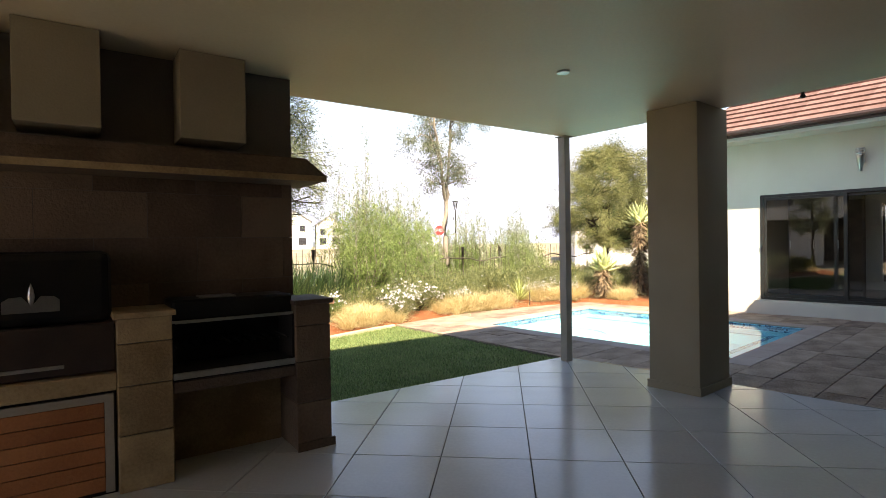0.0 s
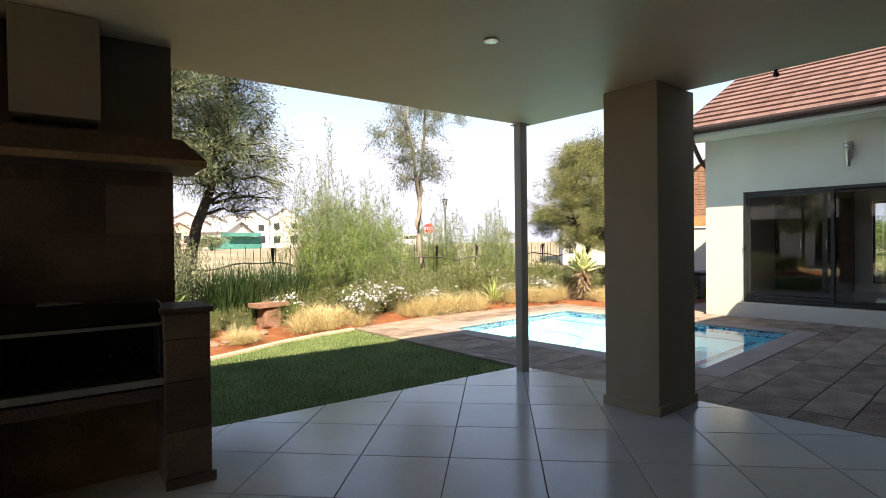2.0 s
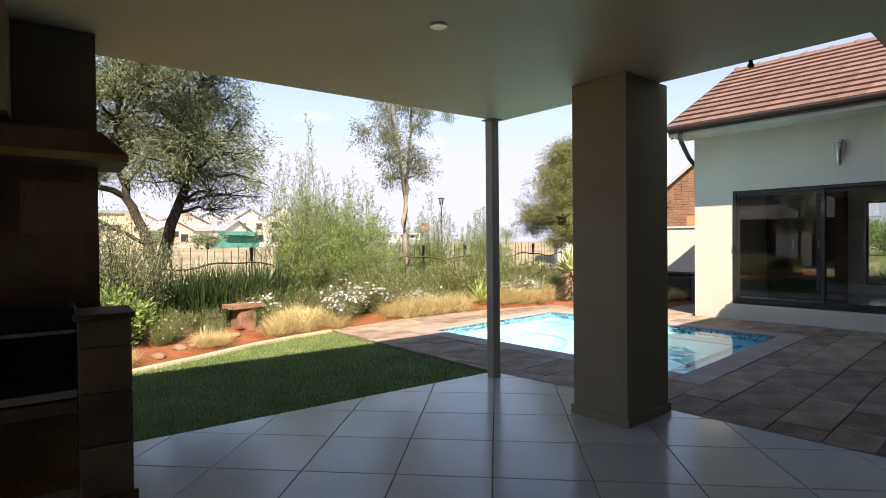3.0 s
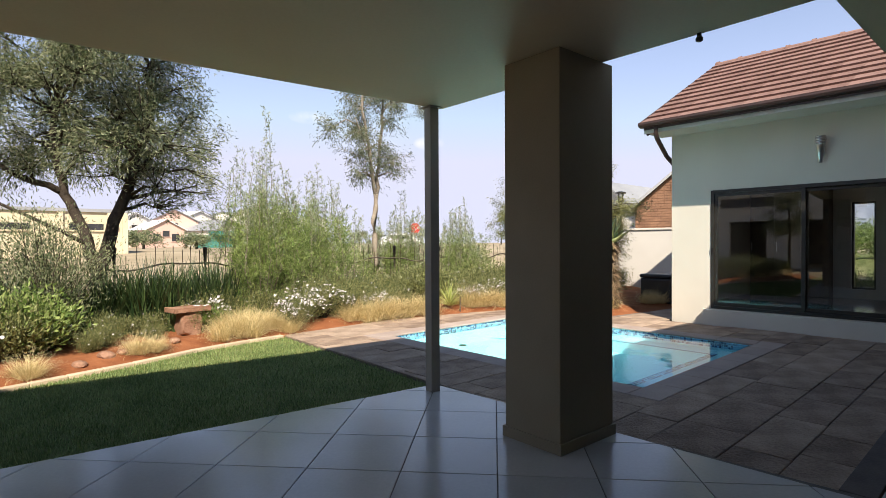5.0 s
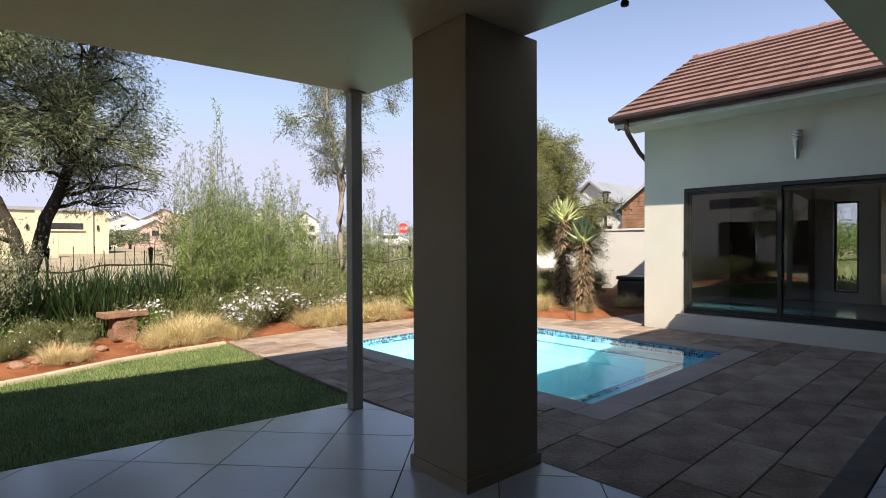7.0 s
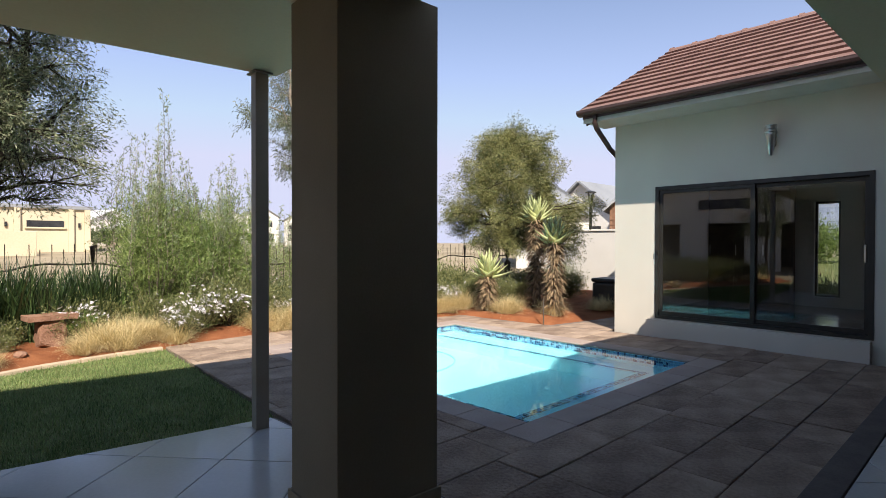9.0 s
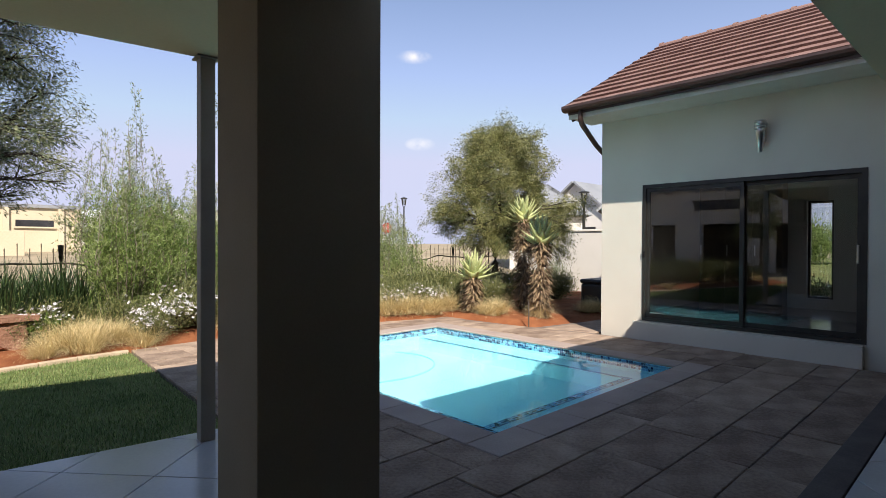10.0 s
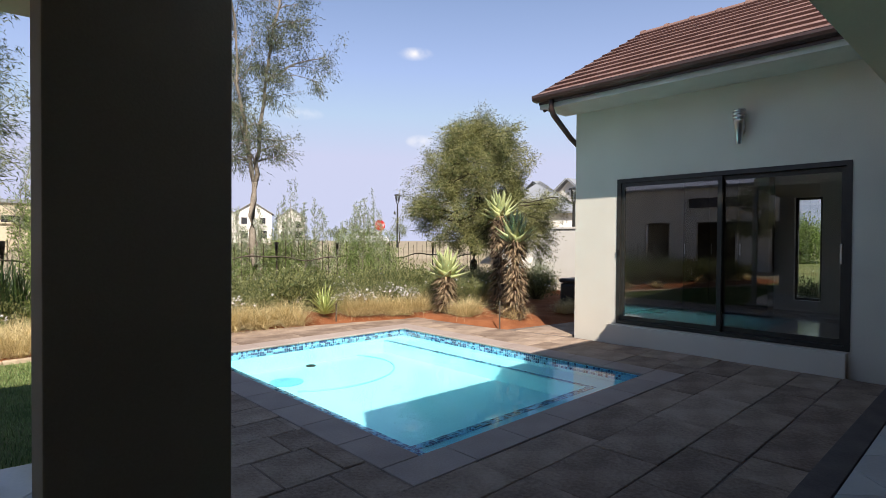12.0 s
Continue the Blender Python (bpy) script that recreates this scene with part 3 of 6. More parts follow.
# added dark block with door fronts; stands in for the room's unlit side
cupboard = thing("built_in_cupboard", pose(16.9, 2.92, 0.237), "full-height dark timber block standing in for the room's unlit side", "cupboard")
part("body", boxed(0.022, 0.355, 0.0, 1.46, 0.0, 2.37), M["fence_wood"], cupboard)
for i in range(3):
    leaf = part("door", boxed(0.0, 0.02, 0.004 + 0.486 * i, 0.482 + 0.486 * i, 0.06, 2.36, 0.003), M["fence_wood"], cupboard)
    part("handle", boxed(-0.02, -0.002, 0.44 + 0.486 * i, 0.455 + 0.486 * i, 0.95, 1.15, 0.003), M["chrome"], leaf)
tagged(part("curtain", boxed(14.05, 14.12, 4.10, 4.38, 0.237, 2.4, 0.03), M["cream"]), "gathered pale curtain beside the door", "curtain")
door = thing("sliding_door", pose(WX + 0.05, 0, 0), "charcoal aluminium sliding door with two large panes", "door", "", "structure")
fr = bmesh.new()
box(fr, -0.06, 0.10, DY0, DY0 + 0.055, DZ0, DZ1)
box(fr, -0.06, 0.10, DY1 - 0.055, DY1, DZ0, DZ1)
box(fr, -0.06, 0.10, DY0 + 0.055, DY1 - 0.055, DZ1 - 0.055, DZ1)
box(fr, -0.06, 0.10, DY0 + 0.055, DY1 - 0.055, DZ0, DZ0 + 0.05)
part("outer_frame", fr, M["frame"], door)
for y0, y1, x in ((2.55, DY1 - 0.056, -0.02), (DY0 + 0.056, 2.61, 0.04)):
    leaf = bmesh.new()
    for a, b, c, d in ((y0, y0 + 0.05, DZ0 + 0.051, DZ1 - 0.056), (y1 - 0.05, y1, DZ0 + 0.051, DZ1 - 0.056), (y0 + 0.05, y1 - 0.05, DZ0 + 0.051, DZ0 + 0.115), (y0 + 0.05, y1 - 0.05, DZ1 - 0.11, DZ1 - 0.056)):
        box(leaf, x - 0.018, x + 0.018, a, b, c, d)
    leaf = part("door_leaf", leaf, M["frame"], door)
    tagged(sheet("pane", M["glass"], leaf, (-1, 0, 0), x - 0.003, x + 0.003, y0 + 0.05, y1 - 0.05, DZ0 + 0.115, DZ1 - 0.11), "clear glass pane")
part("handle", boxed(-0.075, -0.045, DY0 + 0.075, DY0 + 0.10, 1.18, 1.40, 0.006), M["chrome"], door, "slim metal pull handle")
part("latch", boxed(-0.085, -0.06, DY1 - 0.05, DY1 - 0.015, 1.22, 1.30, 0.004), M["black"], door, "small black latch")

win = thing("rear_window", pose(17.38, 0, 0), "tall narrow window in the far wall of the room", "window", "", "structure")
fw = bmesh.new()
for a, b, c, d in ((WIN[0], WIN[0] + 0.04, WIN[2], WIN[3]), (WIN[1] - 0.04, WIN[1], WIN[2], WIN[3]), (WIN[0] + 0.04, WIN[1] - 0.04, WIN[2], WIN[2] + 0.04), (WIN[0] + 0.04, WIN[1] - 0.04, WIN[3] - 0.04, WIN[3])):
    box(fw, -0.03, 0.03, a, b, c, d)
part("window_frame", fw, M["frame"], win)
sheet("pane", M["glass"], win, (-1, 0, 0), -0.003, 0.003, WIN[0] + 0.04, WIN[1] - 0.04, WIN[2] + 0.04, WIN[3] - 0.04)

# roof, gutter and fascia
RY0, RY1 = -3.0, 4.86
roof = bmesh.new()
for sgn in (1, -1):
    far = 2 * RX - EX
    x0 = EX + 0.05 if sgn == 1 else far - 0.05
    v = [roof.verts.new(p) for p in ((x0, RY0, EZ - 0.03), (x0, RY1 - 0.03, EZ - 0.03), (RX, RY1 - 0.33, RZ - 0.06), (RX, RY0, RZ - 0.06), (x0, RY0, EZ - 0.11), (x0, RY1 - 0.03, EZ - 0.11), (RX, RY1 - 0.33, RZ - 0.14), (RX, RY0, RZ - 0.14))]
    for q in ((0, 1, 2, 3), (7, 6, 5, 4), (0, 4, 5, 1), (1, 5, 6, 2), (3, 7, 4, 0)):
        roof.faces.new([v[i] for i in q])
part("roof_deck", roof, M["gutter"], wing)
slope = math.atan2(RZ - EZ, RX - EX)
run = math.hypot(RZ - EZ, RX - EX)
part("fascia", boxed(EX + 0.09, EX + 0.12, RY0, RY1 - 0.02, EZ - 0.165, EZ - 0.075), M["fascia"], wing)
part("soffit", boxed(EX + 0.121, WX - 0.002, RY0, RY1 - 0.02, EZ - 0.15, EZ - 0.135), M["fascia"], wing)
part("barge_board", box(bmesh.new(), 0.0, run, -0.012, 0.012, -0.22, -0.03, 0.0, Matrix.Translation((EX + 0.06, RY1 - 0.03, EZ)) @ Matrix.Rotation(-math.atan2(0.30, run), 4, "Z") @ Matrix.Rotation(-slope, 4, "Y")), M["gutter"], wing)
part("verge_trim", tube(bmesh.new(), [(EX - 0.02, RY1 + 0.01, EZ - 0.02), (RX, RY1 - 0.29, RZ - 0.03)], [0.04, 0.04], 10), M["gutter"], wing)
gut = bmesh.new()
prof = [(-0.055, 0.05), (-0.06, 0.01), (-0.045, -0.025), (0.0, -0.04), (0.06, -0.04), (0.07, -0.025), (0.07, 0.03)]
ends = []
for y in (RY0, RY1 + 0.02):
    ends.append([gut.verts.new((EX + a, y, EZ - 0.03 + b)) for a, b in prof])
for i in range(len(prof) - 1):
    gut.faces.new((ends[0][i], ends[0][i + 1], ends[1][i + 1], ends[1][i]))
gut.faces.new(ends[1])
gut = part("gutter", gut, M["gutter"], wing)
md = gut.modifiers.new("wall", "SOLIDIFY")
md.thickness = 0.006
part("downpipe", tube(bmesh.new(), [(EX + 0.03, RY1 - 0.26, EZ - 0.06), (EX + 0.03, RY1 - 0.26, EZ - 0.19), (EX + 0.10, RY1 - 0.25, EZ - 0.27), (WX - 0.02, WY + 0.09, EZ - 0.50), (WX + 0.45, WY + 0.06, EZ - 0.74), (WX + 0.5, WY + 0.06, EZ - 0.85), (WX + 0.5, WY + 0.06, -0.03)], [0.04] * 7, 12), M["gutter"], wing, "", "", None, True)
tube_ridge = bmesh.new()
for i in range(18):
    y = RY1 - 0.28 - 0.42 * i
    tube(tube_ridge, [(RX, y, RZ - 0.05), (RX, y - 0.05, RZ - 0.05), (RX, y - 0.055, RZ - 0.058), (RX, y - 0.42, RZ - 0.058)], [0.10, 0.10, 0.09, 0.088], 12)
part("ridge_cap", tube_ridge, M["roof"], wing, "", "stuff")

lamp = thing("wall_sconce", pose(WX - 0.002, 2.33, 2.81), "tapered stainless steel outdoor wall light", "wall light")
part("back_plate", boxed(-0.045, -0.001, -0.04, 0.04, -0.08, 0.08, 0.006), M["chrome"], lamp)
part("cone", lathe(bmesh.new(), [(0.0218, -0.216), (0.0266, -0.2138), (0.0605, 0.054), (0.0629, 0.0756), (0.058, 0.0778), (0.058, 0.0864), (0.0701, 0.0918), (0.0701, 0.1134), (0.0605, 0.1188), (0.0605, 0.1274), (0.0725, 0.1318), (0.0725, 0.1566), (0.0605, 0.162), (0.0605, 0.1706), (0.0701, 0.176), (0.0677, 0.1922), (0.0121, 0.1944)], 24, (-0.105, 0, 0)), M["chrome"], lamp, "", "", None, True)

# ---- boundary walls ----
neighbour = thing("neighbour_house", pose(-9.0, 0, -0.13), "white flat-roofed house west of the lawn with dark openings", "house")
nb = bmesh.new()
for y0, y1, z0, z1 in ((4.0, 16.0, 3.95, 4.45), (4.0, 9.35, 2.65, 3.95), (11.95, 16.0, 2.65, 3.95), (9.35, 11.95, 2.65, 3.38), (11.5, 12.95, -0.4, 2.65), (8.0, 9.6, -0.4, 2.25), (14.4, 16.0, -0.4, 2.65), (4.0, 5.2, -0.4, 2.65)):
    box(nb, -0.25, 0.0, y0, y1, z0, z1)
part("wall", nb, M["white"], neighbour)
part("inner_wall", boxed(-4.0, -3.75, 4.0, 16.0, -0.4, 4.4), M["plaster"], neighbour)
part("roof", boxed(-4.2, 0.15, 3.8, 16.2, 4.452, 4.6, 0.01), M["far_roof"], neighbour)
part("slab", boxed(-3.74, -0.26, 4.0, 16.0, 2.66, 2.86), M["plaster"], neighbour)
pane = part("window", boxed(-0.16, -0.12, 9.352, 11.948, 3.382, 3.948), M["far_dark"], neighbour)
part("sill", boxed(-0.118, 0.06, 9.36, 11.94, 3.382, 3.42, 0.004), M["white"], pane)
bwall = tagged(part("boundary_wall", box(boxed(19.1, 19.3, 4.3, 9.6, -0.3, 1.76, 0.01), 19.07, 19.33, 4.3, 9.6, 1.762, 1.82, 0.01), M["white"]), "white plastered garden boundary wall", "wall", "", "structure")

# ---- the built-in barbecue ----
braai = thing("barbecue_fireplace", pose(3.70, 3.66, 0, 0, 0, -7), "built-in stone barbecue wall with a sloped mantel hood", "barbecue")
slab_wall = part("back_wall", boxed(-4.4, -0.142, 0.412, 0.768, -0.05, 2.697), M["grout"], braai, "dark slate-clad back wall")
for row in range(9):
    for col in range(8):
        a = -4.4 + 0.6 * col - (0.3 if row % 2 else 0)
        a, b = max(a, -4.4), min(a + 0.596, -0.13)
        if b - a > 0.05:
            part("slate_tile", boxed(a, b, 0.40, 0.411, 0.3 * row, min(0.3 * row + 0.297, 2.697)), M["slate"], slab_wall)
for row in range(9):
    part("slate_tile", boxed(-0.141, -0.13, 0.4115, 0.768, 0.3 * row, min(0.3 * row + 0.297, 2.697)), M["slate"], slab_wall)
hood = bmesh.new()
for p in ((-4.4, 0.03, 1.895), (0.0, 0.03, 1.895), (0.0, 0.60, 1.895), (-4.4, 0.60, 1.895), (-4.4, 0.03, 1.935), (0.0, 0.03, 1.935), (0.0, 0.60, 1.935), (-4.4, 0.60, 1.935), (-4.4, 0.044, 2.07), (-0.12, 0.105, 2.06), (-0.12, 0.60, 2.06), (-4.4, 0.60, 2.07)):
    hood.verts.new(p)
hood.verts.ensure_lookup_table()
for q in ((3, 2, 1, 0), (0, 1, 5, 4), (1, 2, 6, 5), (3, 7, 6, 2)[::-1], (0, 4, 7, 3)[::-1], (4, 5, 9, 8), (5, 6, 10, 9), (6, 7, 11, 10), (7, 4, 8, 11), (8, 9, 10, 11)):
    hood.faces.new([hood.verts[i] for i in q])
part("mantel_hood", hood, M["slate"], braai, "dark mantel hood with a pale front edge")
part("upper_panel", boxed(-4.4, -0.132, 0.386, 0.399, 2.072, 2.697), M["panel"], braai, "brown-grey plastered panel above the mantel")
part("mantel_edge", boxed(-4.4, 0.003, 0.018, 0.0285, 1.888, 1.930, 0.003), M["stone"], braai)
for u0, u1, v0 in ((-1.765, -1.36, 0.045), (-0.935, -0.53, 0.115), (-2.6, -2.195, 0.045)):
    part("flue_box", boxed(u0, u1, v0, 0.385, 2.13, 2.696, 0.004), M["pillar"], braai, "plastered flue casing")
# piers of stone blocks
for u0, u1, mat in ((-0.25, 0.0, "slate"), (-1.31, -1.02, "stone"), (-2.72, -2.43, "stone")):
    pier = part("pier", boxed(u0 + 0.012, u1 - 0.012, 0.012, 0.40, 0.0, 1.02), M["grout"], braai)
    for z0, z1 in ((0.0, 0.33), (0.334, 0.62), (0.624, 0.87), (0.874, 1.02)):
        part("block", boxed(u0, u1, -0.0, 0.30 + 0.1, z0 + 0.001, z1, 0.006), M[mat], pier)
    part("cap", boxed(u0 - 0.02, u1 + 0.02, -0.025, 0.398, 1.022, 1.055, 0.006), M[mat], pier)
part("skirting", boxed(-0.255, 0.02, -0.02, -0.002, 0.0, 0.06, 0.003), M["slate"], braai)
part("beam", boxed(-1.018, -0.252, 0.02, 0.398, 0.53, 0.60, 0.005), M["slate"], braai)
part("beam", boxed(-2.428, -1.312, 0.01, 0.398, 0.61, 0.71, 0.006), M["stone"], braai)
part("niche_back", boxed(-1.018, -0.252, 0.36, 0.399, 0.0, 0.53), M["stone"], braai)

grill = thing("grill_insert", pose(3.70, 3.66, 0, 0, 0, -7), "black steel grill insert between the stone piers", "grill")
for side_ in ((-1.016, -1.0, 0.03, 0.35, 0.66, 0.96), (-0.27, -0.254, 0.03, 0.35, 0.66, 0.96), (-1.0, -0.27, 0.33, 0.35, 0.66, 0.96), (-1.016, -0.254, 0.031, 0.35, 0.602, 0.66)):
    part("firebox_panel", boxed(*side_), M["soot_dark"], grill)
part("front_lip", boxed(-1.016, -0.254, 0.012, 0.03, 0.615, 0.655, 0.004), M["chrome"], grill, "worn steel front lip")
part("hood_lid", boxed(-1.016, -0.254, 0.06, 0.38, 0.965, 1.10, 0.02), M["black"], grill)
part("lid_trim", boxed(-1.016, -0.254, 0.045, 0.0595, 0.955, 0.975, 0.003), M["chrome"], grill, "thin steel trim")
for i in range(14):
    part("grate_bar", boxed(-0.99 + 0.053 * i, -0.982 + 0.053 * i, 0.04, 0.33, 0.80, 0.808), M["black"], grill)
tray = tagged(part("ash_tray", boxed(-0.84, -0.62, 0.10, 0.26, 1.102, 1.112, 0.004, pose(3.70, 3.66, 0, 0, 0, -7)), M["chrome"]), "flat steel tray lying on the grill lid", "tray")

unit = thing("gas_barbecue", pose(3.70, 3.66, 0, 0, 0, -7), "black enamelled built-in gas barbecue with a pale badge", "barbecue")
part("body", boxed(-2.42, -1.315, 0.05, 0.395, 0.72, 1.0, 0.01), M["enamel"], unit, "brown enamelled lower body")
part("lid", boxed(-2.41, -1.325, 0.09, 0.395, 1.002, 1.42, 0.05), M["black"], unit)
part("trim", boxed(-2.41, -1.56, 0.036, 0.049, 0.765, 0.785, 0.003), M["chrome"], unit, "thin steel trim")
badge = bmesh.new()
arch = [(-1.83, 1.085), (-1.575, 1.085), (-1.575, 1.15), (-1.60, 1.17), (-1.66, 1.175), (-1.69, 1.135), (-1.715, 1.135), (-1.745, 1.175), (-1.80, 1.17), (-1.83, 1.15)]
front_, back_ = [badge.verts.new((u, 0.080, z)) for u, z in arch], [badge.verts.new((u, 0.0895, z)) for u, z in arch]
badge.faces.new(front_)
badge.faces.new(back_[::-1])
for i in range(len(arch)):
    badge.faces.new((front_[i], back_[i], back_[(i + 1) % len(arch)], front_[(i + 1) % len(arch)]))
badge = part("badge", badge, M["chrome"], unit, "plain pale metal badge")
part("flame", lathe(bmesh.new(), [(0.002, 1.12), (0.013, 1.145), (0.018, 1.175), (0.011, 1.215), (0.001, 1.245)], 10, (-1.7025, 0.083, 0)), M["chrome"], badge, "drop-shaped metal flame", "", None, True)

cup = thing("cupboard_door", pose(3.70, 3.66, 0, 0, 0, -7), "slatted reddish timber cupboard door in a metal frame", "cupboard door")
cf = bmesh.new()
box(cf, -2.42, -1.33, 0.03, 0.05, 0.545, 0.59)
box(cf, -1.375, -1.33, 0.03, 0.05, 0.02, 0.545)
box(cf, -2.42, -2.375, 0.03, 0.05, 0.02, 0.545)
part("metal_frame", cf, M["steel"], cup)
for i in range(6):
    part("plank", boxed(-2.374, -1.376, 0.034, 0.05, 0.03 + 0.086 * i, 0.112 + 0.086 * i, 0.003), M["timber"], cup)
# solid block: the hollow's shade is put into its near-black colour
part("cavity", boxed(-2.42, -1.315, 0.06, 0.398, 0.0, 0.605), M["soot_dark"], cup)

# ---- plants: ways of growing ----
R = np.random.default_rng(11)


def unit(a):
    return a / np.maximum(np.linalg.norm(a, axis=1, keepdims=True), 1e-6)


def leaf_mesh(name, at, way, length, width, mat, parent, label="", kind="stuff", fold=0.25):
    """Many pointed leaves: each a kite of two triangles, folded along its rib."""
    n = len(at)
    way = unit(way)
    side = unit(np.cross(way, R.normal(size=(n, 3))))
    up = np.cross(side, way)
    ln = (length * R.uniform(0.6, 1.3, n))[:, None]
    wd = (width * R.uniform(0.7, 1.2, n))[:, None]
    mid = at + way * ln * 0.45
    v = np.stack([at, mid + side * wd / 2 + up * wd * fold, at + way * ln, mid - side * wd / 2 + up * wd * fold], 1).reshape(-1, 3)
    k = np.arange(n)[:, None] * 4
    f = np.concatenate([k + np.array([[0, 1, 2]]), k + np.array([[0, 2, 3]])], 1).reshape(-1, 3)
    return raw(name, v, f, mat, parent, label, kind)


def blade_mesh(name, base, heading, length, width, lean, droop, mat, parent, label="", kind="stuff", segs=4):
    """Many strap blades that rise, lean over and droop."""
    n = len(base)
    out = np.stack([np.cos(heading), np.sin(heading), np.zeros(n)], 1)
    side = np.stack([-np.sin(heading), np.cos(heading), np.zeros(n)], 1)
    twist = R.uniform(-0.6, 0.6, n)[:, None]
    side = unit(side * np.cos(twist) + out * np.sin(twist))
    rows, p = [], base.copy()
    for s in range(segs + 1):
        k = s / segs
        w = (width * (1 - 0.92 * k ** 1.6))[:, None] * side * 0.5
        rows.append(np.stack([p - w, p + w], 1))
        ang = lean + droop * k ** 1.5
        p = p + (out * np.sin(ang)[:, None] + np.array([[0, 0, 1.0]]) * np.cos(ang)[:, None]) * (length / segs)[:, None]
    v = np.stack(rows, 1).reshape(-1, 3)
    k = (np.arange(n) * (segs + 1) * 2)[:, None, None]
    s = (np.arange(segs) * 2)[None, :, None]
    f = (k + s + np.array([0, 1, 3, 2])[None, None, :]).reshape(-1, 4)
    return raw(name, v, f, mat, parent, label, kind)


def bent(a, b, sag, rnd, n=6, jitter=0.04):
    """A crooked line from a to b."""
    a, b = Vector(a), Vector(b)
    d = (b - a).length
    pts = []
    for i in range(n):
        k = i / (n - 1)
        p = a.lerp(b, k) + Vector((0, 0, sag * d * math.sin(math.pi * k)))
        if 0 < i < n - 1:
            p += Vector((rnd.uniform(-1, 1), rnd.uniform(-1, 1), rnd.uniform(-1, 1))) * jitter * d
        pts.append(p)
    return pts


def tree(name, at, label, limbs, profile, z0, z1, clumps, per, leaf_len, leaf_wid, bark, leaf, seed, clump_r=0.32, radius=0.13, lean=(0, 0), droop=0.3, extra=()):
    """limbs: lines of points from the foot, in metres from it; profile(k): the crown's radius at the height share k."""
    rnd = random.Random(seed)
    rng = np.random.default_rng(seed)
    t = thing(name, pose(*at), label, "tree")
    bm = bmesh.new()
    nodes = []
    for line, r0, r1 in limbs:
        pts = []
        for a, b in zip(line, line[1:]):
            pts += bent(a, b, 0.0, rnd, 5, 0.035)[:-1]
        pts.append(Vector(line[-1]))
        rr = [r0 + (r1 - r0) * i / (len(pts) - 1) for i in range(len(pts))]
        tube(bm, pts, rr, 9)
        nodes += [(p, r) for p, r in zip(pts, rr) if p.z > z0 * 0.75]
    centres = []
    for _ in range(clumps):
        k = rnd.random()
        a = rnd.uniform(0, 2 * math.pi)
        rr = profile(k) * math.sqrt(rnd.uniform(0.08, 1.0)) * (0.86 + 0.5 * noise.noise(Vector((math.cos(a) * 1.9, math.sin(a) * 1.9, k * 4 + seed * 1.37))))
        centres.append(Vector((lean[0] * k + rr * math.cos(a), lean[1] * k + rr * math.sin(a), z0 + (z1 - z0) * k)))
    centres += [Vector(e) for e in extra]
    A, W = [], []
    for c in centres:
        near = min(nodes, key=lambda q: (q[0] - c).length + (0.6 if q[0].z > c.z else 0))
        line = bent(near[0], c, 0.06, rnd, 5, 0.06)
        r = min(near[1] * 0.6, 0.028 * (1 + (c - near[0]).length * 0.5))
        tube(bm, line, [r, r * 0.8, r * 0.6, r * 0.4, r * 0.2], 6)
        for _ in range(5):
            e = c + Vector((rnd.gauss(0, 1), rnd.gauss(0, 1), rnd.gauss(0, 0.8))) * clump_r * 0.8
            tube(bm, bent(line[3], e, 0.0, rnd, 3, 0.05), [r * 0.35, r * 0.25, r * 0.1], 4)
            m = int(per / 5)
            s = rng.random((m, 1)) ** 0.6
            p = np.array(line[3])[None] * (1 - s) + np.array(e)[None] * s + rng.normal(size=(m, 3)) * clump_r * 0.30
            A.append(p)
            W.append(unit(p - np.array(line[3])[None]) + rng.normal(size=(m, 3)) * 0.6 - np.array([[0, 0, droop]]))
    part("trunk", bm, bark, t, "", "", None, True)
    leaf_mesh("crown", np.concatenate(A), np.concatenate(W), leaf_len, leaf_wid, leaf, t)
    return t


